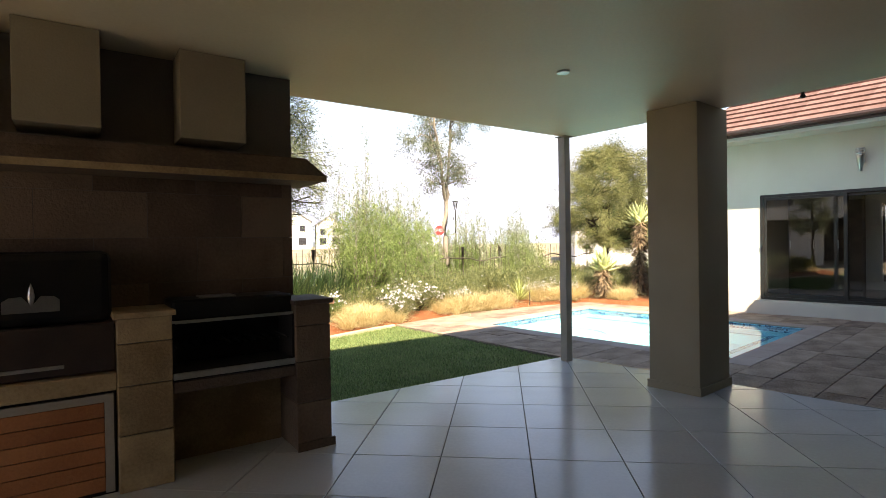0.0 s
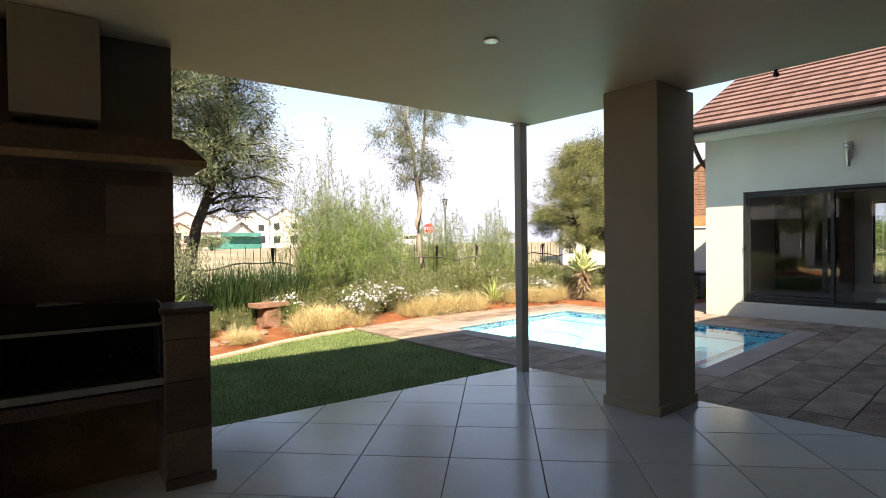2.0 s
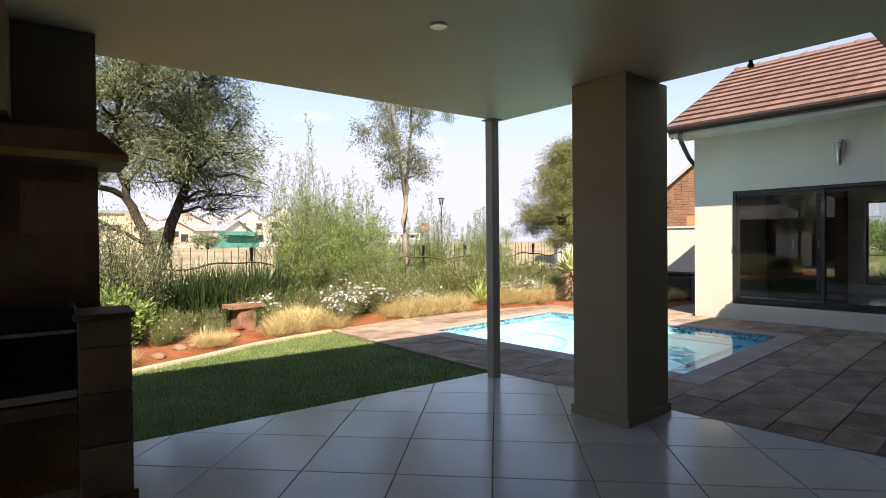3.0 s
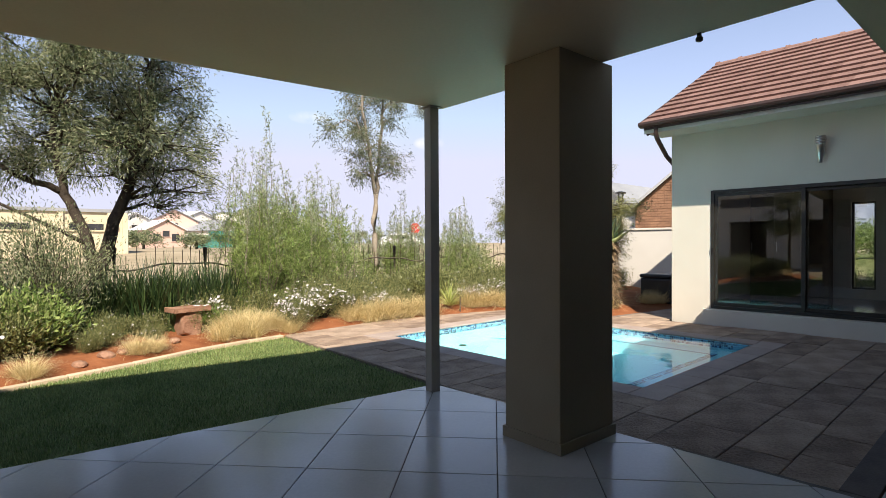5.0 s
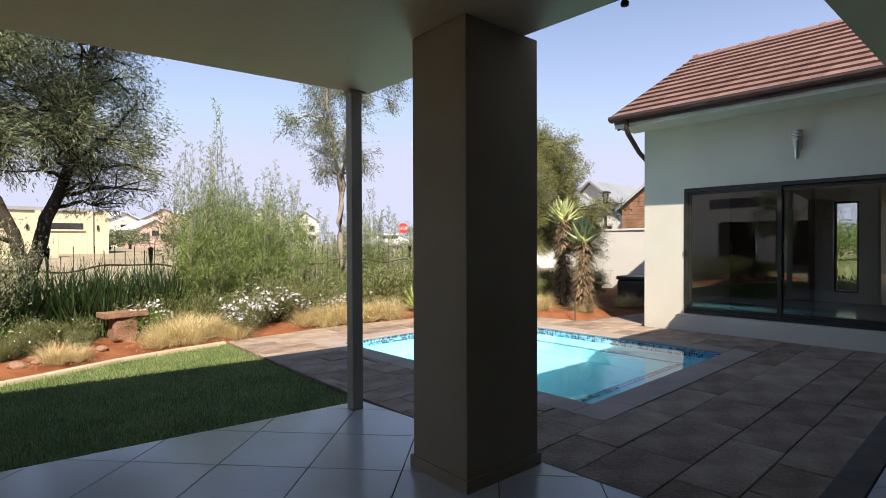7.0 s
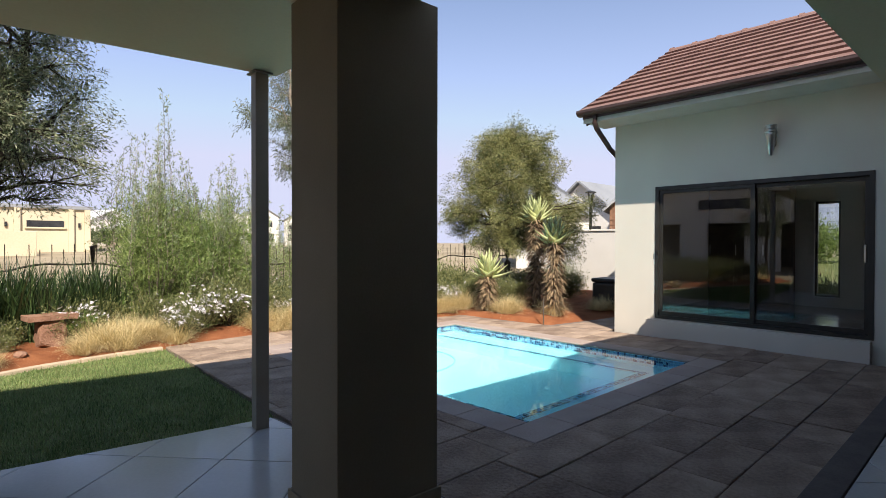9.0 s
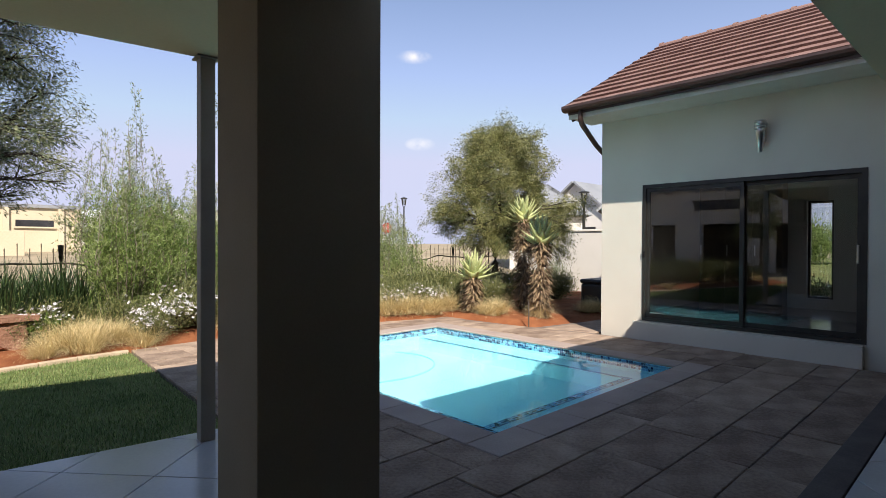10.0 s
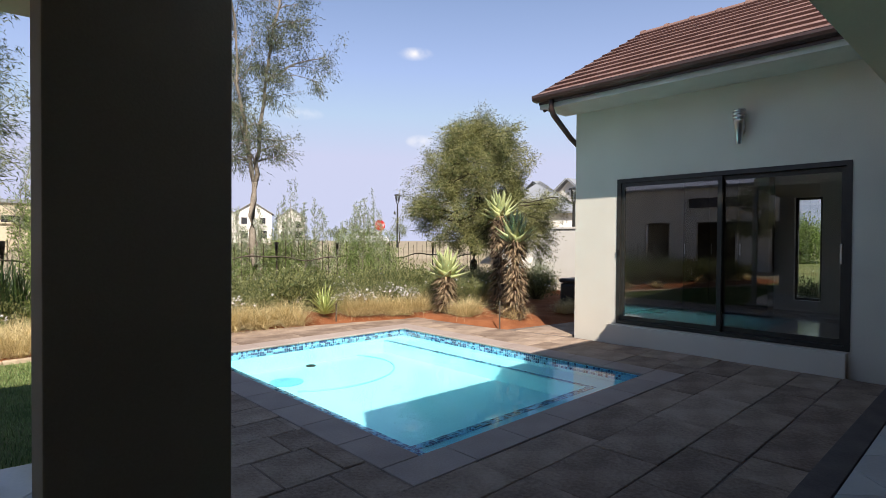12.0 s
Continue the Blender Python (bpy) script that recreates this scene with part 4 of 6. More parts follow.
def shoot_bush(name, at, label, leaders, stems, spread, high, body, seed, lean=0.0, bare=()):
    """An upright bush: a leafy body of many shoots round a few tall leaders that end in feathery plumes."""
    rnd = random.Random(seed)
    rng = np.random.default_rng(seed)
    t = thing(name, pose(*at), label, "bush")
    bm = bmesh.new()
    A, W, A2, W2 = [], [], [], []
    heads = []
    for i in range(leaders):
        a, q = 2 * math.pi * i / leaders + rnd.uniform(-0.4, 0.4), rnd.uniform(0.15, 0.75)
        heads.append((Vector((spread * q * math.cos(a) * 0.8, spread * q * math.sin(a) * 0.8, 0)), high * (1.0 if i == 0 else rnd.uniform(0.74, 0.95))))
    lines = []
    for i in range(stems):
        head, tall = heads[0] if i < stems * 0.3 else rnd.choice(heads)
        a, q = rnd.uniform(0, 2 * math.pi), math.sqrt(rnd.random())
        h = tall * (1.0 - 0.34 * q) * rnd.uniform(0.62, 1.0)
        reach = head + Vector((math.cos(a), math.sin(a), 0)) * spread * 0.78 * q
        foot = reach * 0.25
        belly = Vector((reach.x * 1.12, reach.y * 1.12, h * 0.5))
        top = Vector((reach.x * 0.8 + lean * h * 0.06, reach.y * 0.8, h))
        lines.append((bent(foot, belly, 0.0, rnd, 4, 0.02)[:-1] + bent(belly, top, 0.0, rnd, 5, 0.02), h))
    for way in bare:
        lines.append((bent((0, 0, 0.9), way, 0.10, rnd, 8, 0.02), -1.0))
    for line, h in lines:
        tube(bm, line, [0.009, 0.008, 0.007, 0.006, 0.005, 0.004, 0.003, 0.0015][-len(line):], 4)
        P = np.array([tuple(p) for p in line])
        own = body * rnd.uniform(0.65, 1.15) * (0.72 + 0.28 * abs(h) / high)
        n = 46 if h > 0 else 26
        for j in range(n):
            k = 0.14 + 0.86 * j / n
            s_ = k * (len(P) - 1.001)
            i0 = int(s_)
            p0 = P[i0] + (P[i0 + 1] - P[i0]) * (s_ - i0)
            low = h > 0 and p0[2] < own
            ln = rnd.uniform(0.16, 0.34) if low else rnd.uniform(0.05, 0.07 + 0.20 * (1 - k))
            a = rnd.uniform(0, 2 * math.pi)
            d = np.array([math.cos(a), math.sin(a), rnd.uniform(0.4, 1.5)])
            d /= np.linalg.norm(d)
            if j % 3 == 0:
                tube(bm, [Vector(p0), Vector(p0 + d * ln)], [0.0022, 0.0008], 3)
            m = 13 if low else 9
            u = rng.random((m, 1)) ** 0.8
            p = p0[None] + d[None] * ln * u + rng.normal(size=(m, 3)) * (0.034 if low else 0.012)
            w = d[None] * 0.8 + rng.normal(size=(m, 3)) * 0.55 + np.array([[0, 0, 0.25]])
            (A if low else A2).append(p)
            (W if low else W2).append(w)
    part("stem_work", bm, M["pale_bark"], t, "", "stuff")
    leaf_mesh("foliage", np.concatenate(A), np.concatenate(W), 0.062, 0.0135, M["willow_leaf"], t)
    leaf_mesh("plume", np.concatenate(A2), np.concatenate(W2), 0.05, 0.0125, M["wisp_leaf"], t, "silvery feathery shoot tips")
    return t


def shrub(name, at, label, rx, ry, h, leaves, leaf_len, leaf_wid, leaf, seed, flowers=0, stems=26, sparse=0.0, group=""):
    """A rounded, uneven shrub, with flowers on it where asked."""
    rnd = random.Random(seed)
    rng = np.random.default_rng(seed)
    t = thing(name, pose(*at), label, "shrub", group)
    bm = bmesh.new()
    A, W, tips = [], [], []
    for i in range(stems):
        a, q = rnd.uniform(0, 2 * math.pi), math.sqrt(rnd.random())
        zz = h * (0.55 + 0.45 * math.sqrt(max(0, 1 - q * q))) * rnd.uniform(0.75, 1.12)
        tip = Vector((rx * q * math.cos(a), ry * q * math.sin(a), zz))
        tube(bm, bent((0.08 * rnd.uniform(-1, 1) * rx, 0.08 * rnd.uniform(-1, 1) * ry, 0), tip, 0.03, rnd, 4, 0.04), [0.010, 0.008, 0.005, 0.002], 4)
        m = leaves // stems
        s = rng.random((m, 1)) ** 0.55
        p = np.array(tip)[None] * (0.12 + 0.9 * s) + rng.normal(size=(m, 3)) * (0.10 + sparse) * np.array([[1, 1, 0.8]]) * (rx + ry) * 0.8
        p[:, 2] = np.abs(p[:, 2]) + 0.01
        A.append(p)
        W.append(rng.normal(size=(m, 3)) * 0.7 + unit(p) + np.array([[0, 0, 0.3]]))
        tips.append(tip)
    part("stem_work", bm, M["bark"], t, "", "stuff")
    leaf_mesh("foliage", np.concatenate(A), np.concatenate(W), leaf_len, leaf_wid, leaf, t)
    if flowers:
        V, F = [], []
        for i in range(flowers):
            tip = rnd.choice(tips)
            c = Vector((tip.x + rnd.gauss(0, 0.13) * rx, tip.y + rnd.gauss(0, 0.13) * ry, tip.z * rnd.uniform(0.65, 1.04) + 0.03))
            q = Vector((rnd.gauss(0, 0.5), rnd.gauss(0, 0.5) - 0.35, 1)).to_track_quat("Z", "X")
            r = rnd.uniform(0.016, 0.03)
            for j in range(7):
                b = 2 * math.pi * j / 7
                k = len(V)
                V += [c, c + q @ Vector((r * math.cos(b - 0.33), r * math.sin(b - 0.33), 0.004)), c + q @ Vector((r * 1.15 * math.cos(b), r * 1.15 * math.sin(b), 0.003)), c + q @ Vector((r * math.cos(b + 0.33), r * math.sin(b + 0.33), 0.004))]
                F.append((k, k + 1, k + 2, k + 3))
        raw("blossom", np.array([tuple(v) for v in V]), np.array(F), M["petal"], t, "small white daisy flowers", "stuff")
    return t


def tuft(name, at, label, category, blades, height_, spread, width, mat, seed, lean=(0.1, 0.9), droop=(0.3, 1.4), group=""):
    """A clump of strap blades from one crown."""
    rng = np.random.default_rng(seed)
    t = thing(name, pose(*at), label, category, group)
    hd = rng.uniform(0, 2 * math.pi, blades)
    rr = spread * np.sqrt(rng.random(blades))
    base = np.stack([rr * np.cos(hd + rng.normal(size=blades)), rr * np.sin(hd + rng.normal(size=blades)), np.full(blades, -0.03)], 1)
    blade_mesh("foliage", base, hd, height_ * rng.uniform(0.55, 1.15, blades), np.full(blades, width), rng.uniform(*lean, blades), rng.uniform(*droop, blades), mat, t)
    return t


# ---- trees ----
tree("olive_tree", (5.46, 10.25, -0.1), "grey green tree with a forked dark trunk by the fence",
     [([(0, 0, 0), (0.02, 0.0, 0.7), (0.0, 0, 1.1)], 0.15, 0.12), ([(0.0, 0, 1.05), (-0.16, 0.05, 1.7), (-0.42, 0.1, 2.3), (-0.55, 0.1, 3.2), (-0.4, 0.2, 4.6)], 0.10, 0.035),
      ([(0.0, 0, 1.0), (0.22, -0.05, 1.9), (0.52, 0, 2.75), (0.8, 0.1, 3.6), (0.9, 0.2, 4.8)], 0.11, 0.035), ([(0.5, 0, 2.7), (1.1, 0.1, 3.3), (1.5, 0.1, 3.9)], 0.045, 0.015),
      ([(-0.4, 0.1, 2.3), (-1.2, 0.2, 2.7), (-2.1, 0.2, 3.3)], 0.055, 0.02), ([(-0.1, 0, 1.5), (-0.9, -0.1, 1.95), (-1.7, -0.1, 2.35)], 0.035, 0.015)],
     lambda k: 1.85 * (0.72 + 0.42 * math.sin(math.pi * min(1, k * 0.9 + 0.12))) * (1 - 0.35 * max(0, k - 0.75)), 2.55, 6.4, 165, 720, 0.078, 0.0165, M["bark"], M["olive_leaf"], 3, 0.33, droop=0.35,
     extra=((1.3, -0.2, 2.35), (1.0, 0, 2.15), (0.9, -0.4, 2.5), (-1.9, 0, 2.4), (1.6, -0.2, 2.75), (1.5, 0.1, 3.95), (1.3, 0.1, 3.6), (1.65, 0.0, 3.8)))
tree("gum_tree", (11.12, 10.62, -0.13), "tall slender gum tree with a thin open crown",
     [([(0, 0, 0), (-0.03, 0, 1.4), (0.02, 0, 2.7)], 0.085, 0.06), ([(0.02, 0, 2.65), (-0.12, 0, 3.5), (-0.35, 0, 4.6), (-0.45, 0.1, 6.4)], 0.05, 0.02), ([(0.02, 0, 2.6), (0.12, 0, 3.6), (0.30, 0.05, 5.0), (0.6, 0, 6.9)], 0.05, 0.02),
      ([(0.28, 0, 4.8), (0.9, 0, 5.3), (1.6, -0.1, 5.6)], 0.025, 0.01), ([(-0.3, 0, 4.2), (-0.8, 0, 4.35), (-1.15, 0, 4.1)], 0.02, 0.008), ([(0.05, 0, 3.0), (-0.25, -0.1, 3.6), (-0.6, -0.1, 4.4)], 0.025, 0.01)],
     lambda k: 0.72 if k < 0.45 else 0.72 + (k - 0.45) * 1.6, 3.05, 7.8, 62, 430, 0.075, 0.0155, M["pale_bark"], M["gum_leaf"], 8, 0.25, droop=0.8,
     extra=((1.45, -0.1, 5.25), (1.75, -0.1, 5.55), (1.1, 0, 5.7), (1.3, 0.1, 6.2), (-1.2, 0, 4.0), (-1.3, 0, 4.2), (0.55, 0, 3.3), (0.75, 0, 3.6), (-0.5, 0, 3.2), (1.0, 0, 6.6), (1.5, 0, 5.0)))
tree("karee_tree", (15.5, 8.5, -0.05), "rounded yellow green tree with a dense crown behind the aloes",
     [([(0, 0, 0), (-0.1, 0, 0.8), (-0.05, 0, 1.5), (0.05, 0, 2.4), (0.0, 0, 3.6)], 0.10, 0.03), ([(-0.08, 0, 1.2), (-0.5, 0.1, 1.9), (-0.9, 0.1, 2.6)], 0.05, 0.02), ([(-0.05, 0, 1.3), (0.5, -0.1, 2.0), (1.0, -0.1, 2.7)], 0.05, 0.02)],
     lambda k: 1.42 * (0.66 + 0.66 * math.sin(math.pi * min(1, k * 0.8 + 0.12)) ** 0.8 - 0.40 * k), 1.35, 4.05, 150, 1000, 0.062, 0.0145, M["bark"], M["karee_leaf"], 24, 0.26, droop=0.45,
     extra=((1.3, -0.6, 1.7), (1.5, -0.5, 1.95), (1.2, -0.4, 1.4), (1.6, -0.4, 2.3), (1.4, -0.8, 2.1), (1.1, -0.7, 1.3), (1.5, -0.9, 1.6), (1.75, -0.8, 1.9), (1.35, -1.0, 1.15), (1.8, -0.7, 2.4)))

tree("olive_tree", (-4.6, 7.4, -0.15), "small grey green tree with drooping branches west of the lawn",
     [([(0, 0, 0), (0.05, 0, 1.0), (0, 0, 1.9), (0.1, 0, 3.3)], 0.09, 0.03), ([(0, 0, 1.6), (-0.4, 0.2, 2.4), (-0.7, 0.2, 3.0)], 0.04, 0.015), ([(0, 0, 1.7), (0.4, -0.3, 2.5), (0.7, -0.5, 3.1)], 0.04, 0.015)],
     lambda k: 1.05 * (0.8 + 0.3 * math.sin(math.pi * k)), 2.0, 4.0, 40, 240, 0.1, 0.022, M["bark"], M["olive_leaf"], 33, 0.3, droop=0.9)

# ---- bushes of upright shoots ----
shoot_bush("willow_bush", (7.92, 9.75, 0.0), "tall feathery green bush with silvery upright shoots", 5, 96, 0.80, 4.15, 2.25, 4, 0.0, ((-1.25, 0.1, 2.1), (-1.0, -0.2, 1.75)))
shoot_bush("willow_bush", (9.05, 9.95, 0.0), "bright green feathery bush with thin upright shoots", 5, 68, 0.76, 3.7, 2.2, 5, 0.3, ((0.95, 0.0, 2.2),))
shoot_bush("willow_bush", (10.75, 10.85, -0.1), "thin feathery bush behind the fence", 4, 30, 0.62, 3.35, 1.35, 6)
shoot_bush("willow_bush", (11.95, 10.75, -0.1), "narrow feathery bush behind the fence", 3, 32, 0.46, 3.5, 1.5, 7)
shoot_bush("willow_bush", (12.62, 10.9, -0.1), "sparse feathery bush with bare shoots", 3, 16, 0.40, 3.3, 1.0, 9)
shoot_bush("willow_bush", (13.55, 10.6, -0.1), "broad feathery bush with upright shoots by the fence", 5, 50, 0.82, 3.4, 1.65, 10, 0.4)

# ---- fence of rods with a wavy rail ----
FX0, FX1, FY = -2.0, 17.75, 10.4
fence = thing("garden_fence", pose(0, FY, -0.13), "rustic fence of thin rods with wavy rails and timber posts", "fence")
rail_z = lambda x: 1.16 + 0.05 * math.sin(x * 2.9 + 0.6) + 0.02 * math.sin(x * 7.1)
rnd = random.Random(77)
x = FX0 + 0.46
while x < FX1:
    part("post", tube(bmesh.new(), [(x, 0, -0.3), (x + 0.006, 0, 0.6), (x, 0, 1.48), (x, 0, 1.49)], [0.048, 0.045, 0.043, 0.03], 10), M["fence_wood"], fence, "", "", None, True)
    x += 1.45
seg = [(FX0 + 0.15 * i) for i in range(int((FX1 - FX0) / 0.15) + 1)]
part("rail", tube(bmesh.new(), [(a, -0.03, rail_z(a)) for a in seg], [0.013 + 0.004 * rnd.random() for _ in seg], 6), M["fence_wood"], fence, "wavy upper rail", "", None, True)
part("rail", tube(bmesh.new(), [(a, -0.03, 0.45 + 0.02 * math.sin(a * 3.3)) for a in seg], [0.013] * len(seg), 6), M["fence_wood"], fence, "lower rail", "", None, True)
rod = {}
for hh in (1.36, 1.44, 1.52):
    bm = tube(bmesh.new(), [(0, 0, 0), (0.004, 0, 0.7), (0, 0, hh - 0.02), (0, 0, hh)], [0.0085, 0.008, 0.0075, 0.003], 5)
    me = bpy.data.meshes.new("rod")
    bm.to_mesh(me)
    bm.free()
    me.materials.append(M["rod"])
    rod[hh] = me
x, i = FX0 + 0.06, 0
while x < FX1:
    o = new("rod", rod[1.52 if i % 2 else rnd.choice((1.36, 1.44))])
    o.location = (x, 0, 0)
    o.rotation_euler = (0, rnd.uniform(-0.015, 0.015), rnd.uniform(0, 6))
    o.parent = fence
    x += 0.15 + rnd.uniform(-0.012, 0.012)
    i += 1


# ---- aloes and yucca ----
def fleshy(bm, base, heading, tilt, length, width, curl, index=0):
    """One thick, tapering, channelled leaf."""
    out, side = Vector((math.cos(heading), math.sin(heading), 0)), Vector((-math.sin(heading), math.cos(heading), 0))
    p, rings = Vector(base), []
    n = 6
    for i in range(n):
        k = i / (n - 1)
        w = width * (1 - k) ** 0.75 * (0.75 + 0.5 * math.sin(math.pi * min(1, k * 1.5))) * 0.5 + 0.001
        ang = tilt + curl * k
        fwd = out * math.cos(ang) + Vector((0, 0, math.sin(ang)))
        nrm = fwd.cross(side)
        nrm = -nrm if nrm.z < 0 else nrm
        rings.append([bm.verts.new(p + side * w + nrm * w * 0.35), bm.verts.new(p + side * w * 0.5 - nrm * w * 0.28), bm.verts.new(p - side * w * 0.5 - nrm * w * 0.28), bm.verts.new(p - side * w + nrm * w * 0.35), bm.verts.new(p + nrm * w * 0.02)])
        p = p + fwd * length / (n - 1)
    for r, s in zip(rings, rings[1:]):
        for j in range(5):
            bm.faces.new((r[j], r[(j + 1) % 5], s[(j + 1) % 5], s[j]))
    bm.faces.new(rings[-1])


def aloe(at, stem_h, crown_r, leaves_, seed, label):
    rnd = random.Random(seed)
    rng = np.random.default_rng(seed)
    t = thing("aloe", pose(*at), label, "aloe", "tree aloes beside the pool")
    part("stem", tube(bmesh.new(), bent((0, 0, 0), (rnd.uniform(-0.04, 0.04), 0, stem_h), 0, rnd, 5, 0.01), [0.10, 0.085, 0.08, 0.08, 0.07], 9), M["husk"], t, "", "", None, True)
    n = int(760 * stem_h)
    a = rng.uniform(0, 2 * math.pi, n)
    z = stem_h * rng.random(n) ** 0.9
    base = np.stack([0.11 * np.cos(a), 0.11 * np.sin(a), z + 0.06], 1)
    blade_mesh("dead_leaves", base, a, rng.uniform(0.08, 0.22, n), rng.uniform(0.025, 0.055, n), rng.uniform(1.5, 2.3, n), rng.uniform(0.3, 1.0, n), M["husk"], t, "dry brown hanging leaf husks")
    for i in range(leaves_):
        k = i / leaves_
        tilt = 1.36 - 1.12 * k ** 0.9 + rnd.uniform(-0.08, 0.08)
        bm = bmesh.new()
        fleshy(bm, (0, 0, stem_h + 0.10 - 0.12 * k), i * 2.399 + rnd.uniform(-0.15, 0.15), tilt, crown_r * rnd.uniform(0.95, 1.2), crown_r * 0.44, rnd.uniform(0.05, 0.45) * (1 if k > 0.2 else 0.2))
        part("leaf", bm, M["aloe_leaf"], t, "", "", None, True)
    return t


aloe((13.52, 7.47, -0.02), 0.72, 0.48, 32, 1, "short tree aloe with a broad green rosette")
aloe((14.70, 7.12, 0.0), 1.86, 0.47, 28, 2, "tall tree aloe on a stem of dry leaf husks")
aloe((14.0, 6.16, 0.0), 1.38, 0.46, 30, 3, "tree aloe on a husk-covered stem beside a taller one")


def yucca(at, seed, r, label):
    rnd = random.Random(seed)
    t = thing("yucca", pose(*at), label, "yucca")
    for i in range(40):
        k = i / 40
        bm = bmesh.new()
        fleshy(bm, (0, 0, 0.04 + 0.05 * (1 - k)), i * 2.399, 1.45 - 1.2 * k, r * rnd.uniform(0.85, 1.15), 0.035, rnd.uniform(-0.3, 0.1))
        part("leaf", bm, M["yucca_leaf"], t)
    return t


yucca((11.45, 8.42, 0.04), 4, 0.50, "small variegated yucca in the red bed")

# ---- lower planting ----
G = "straw grass tufts along the bed"
rnd = random.Random(31)
protos = [tuft("straw_grass", (-1.6 + 0.8 * i, 8.8, bed_z(-1.6 + 0.8 * i, 8.8)), "tuft of golden dry ornamental grass", "grass", 850, 0.56, 0.16, 0.0055, M["straw"], 50 + i, (0.15, 1.15), (0.6, 2.1), G) for i in range(4)]
spots = [(-1.2, 6.6), (-0.2, 6.8), (0.9, 6.95), (1.9, 7.15), (4.35, 7.55), (5.72, 8.05), (5.5, 7.98)]
spots += [(6.75 + 0.21 * i + rnd.uniform(-0.06, 0.06), 8.42 + 0.015 * i + rnd.uniform(-0.12, 0.22)) for i in range(6)]
spots += [(9.15 + 0.185 * i + rnd.uniform(-0.06, 0.06), 8.58 - 0.02 * i + rnd.uniform(-0.08, 0.22)) for i in range(10)]
spots += [(12.0 + 0.17 * i + rnd.uniform(-0.05, 0.05), 8.32 - 0.05 * i + rnd.uniform(-0.06, 0.18)) for i in range(9)]
spots += [(13.55, 7.25), (13.75, 7.0), (13.5, 6.95), (13.95, 6.15), (15.3, 5.95), (15.55, 5.85), (7.6, 8.95), (7.2, 9.0), (6.9, 8.85)]
for i, (px, py) in enumerate(spots):
    s = rnd.uniform(0.8, 1.15)
    if px > 13.4:
        s *= 0.75
    if px < 6.0:
        s *= 0.6
    elif px < 8.5:
        s *= 0.8
    o = copy_thing(protos[i % 4], pose(px, py, bed_z(px, py), 0, 0, rnd.uniform(0, 360)))
    o.scale = (s, s, s)
# strap-leaved clumps against the fence
protos = [tuft("iris_clump", (-1.5 + i, 9.7, bed_z(-1.5 + i, 9.7)), "clump of dark green strap leaves by the fence", "iris", 190, 1.0, 0.2, 0.026, M["iris_leaf"], 70 + i, (0.0, 0.55), (0.1, 0.8), "dark strap-leaved clumps") for i in range(3)]
for i, (px, py) in enumerate([(5.75, 9.75), (6.05, 9.95), (6.3, 9.7), (6.55, 9.95), (6.85, 9.75), (7.1, 10.0), (7.3, 9.7), (4.4, 9.7), (4.9, 9.9), (4.1, 9.4), (9.3, 9.75), (9.7, 9.95), (3.4, 9.6), (2.6, 9.5), (10.0, 9.7), (8.35, 9.55), (5.45, 9.8), (6.0, 9.55), (6.7, 9.6), (7.0, 9.5), (6.4, 9.45), (5.3, 9.6)]):
    o = copy_thing(protos[i % 3], pose(px, py, bed_z(px, py), 0, 0, rnd.uniform(0, 360)))
    s = rnd.uniform(0.95, 1.2) if px < 8 else rnd.uniform(0.55, 0.8)
    o.scale = (s, s, s)
protos = [tuft("reed_clump", (14.0 + 0.5 * i, 9.9, bed_z(14, 9.9)), "clump of bright green strap leaves by the fence", "reed", 110, 0.75, 0.16, 0.018, M["reed_leaf"], 90 + i, (0.0, 0.6), (0.1, 0.9), "bright strap-leaved clumps") for i in range(2)]
for i, (px, py) in enumerate([(13.1, 9.75), (13.4, 9.55), (12.75, 9.9), (13.8, 9.6), (14.05, 9.9), (14.3, 9.6), (14.75, 9.95), (15.1, 9.7), (15.4, 9.95), (15.0, 9.4), (13.6, 9.9), (15.8, 9.7), (8.6, 9.3), (7.5, 9.4)]):
    o = copy_thing(protos[i % 2], pose(px, py, bed_z(px, py), 0, 0, rnd.uniform(0, 360)))
    s = rnd.uniform(0.75, 1.0)
    o.scale = (s, s, s)
# low green shrubs behind the straw grass
H = "low green shrubs in the bed"
protos = [shrub("low_shrub", (16.6 + 0.1 * i, 9.6 - 0.9 * i, 0.0), "low spreading shrub with small olive green leaves", 0.62, 0.52, 0.66, 4600, 0.055, 0.022, M["shrub_leaf"], 110 + i, 26 if i else 8, 30, 0.02, H) for i in range(3)]
for i in range(26):
    px = 8.9 + 0.24 * i + rnd.uniform(-0.12, 0.12)
    py = 9.15 + (i % 3) * 0.32 + rnd.uniform(-0.1, 0.1) - max(0, px - 12) * 0.05
    o = copy_thing(protos[i % 3], pose(px, py, bed_z(px, py) - 0.02, 0, 0, rnd.uniform(0, 360)))
    s = rnd.uniform(0.75, 1.1)
    o.scale = (s, s, s * rnd.uniform(0.85, 1.1))
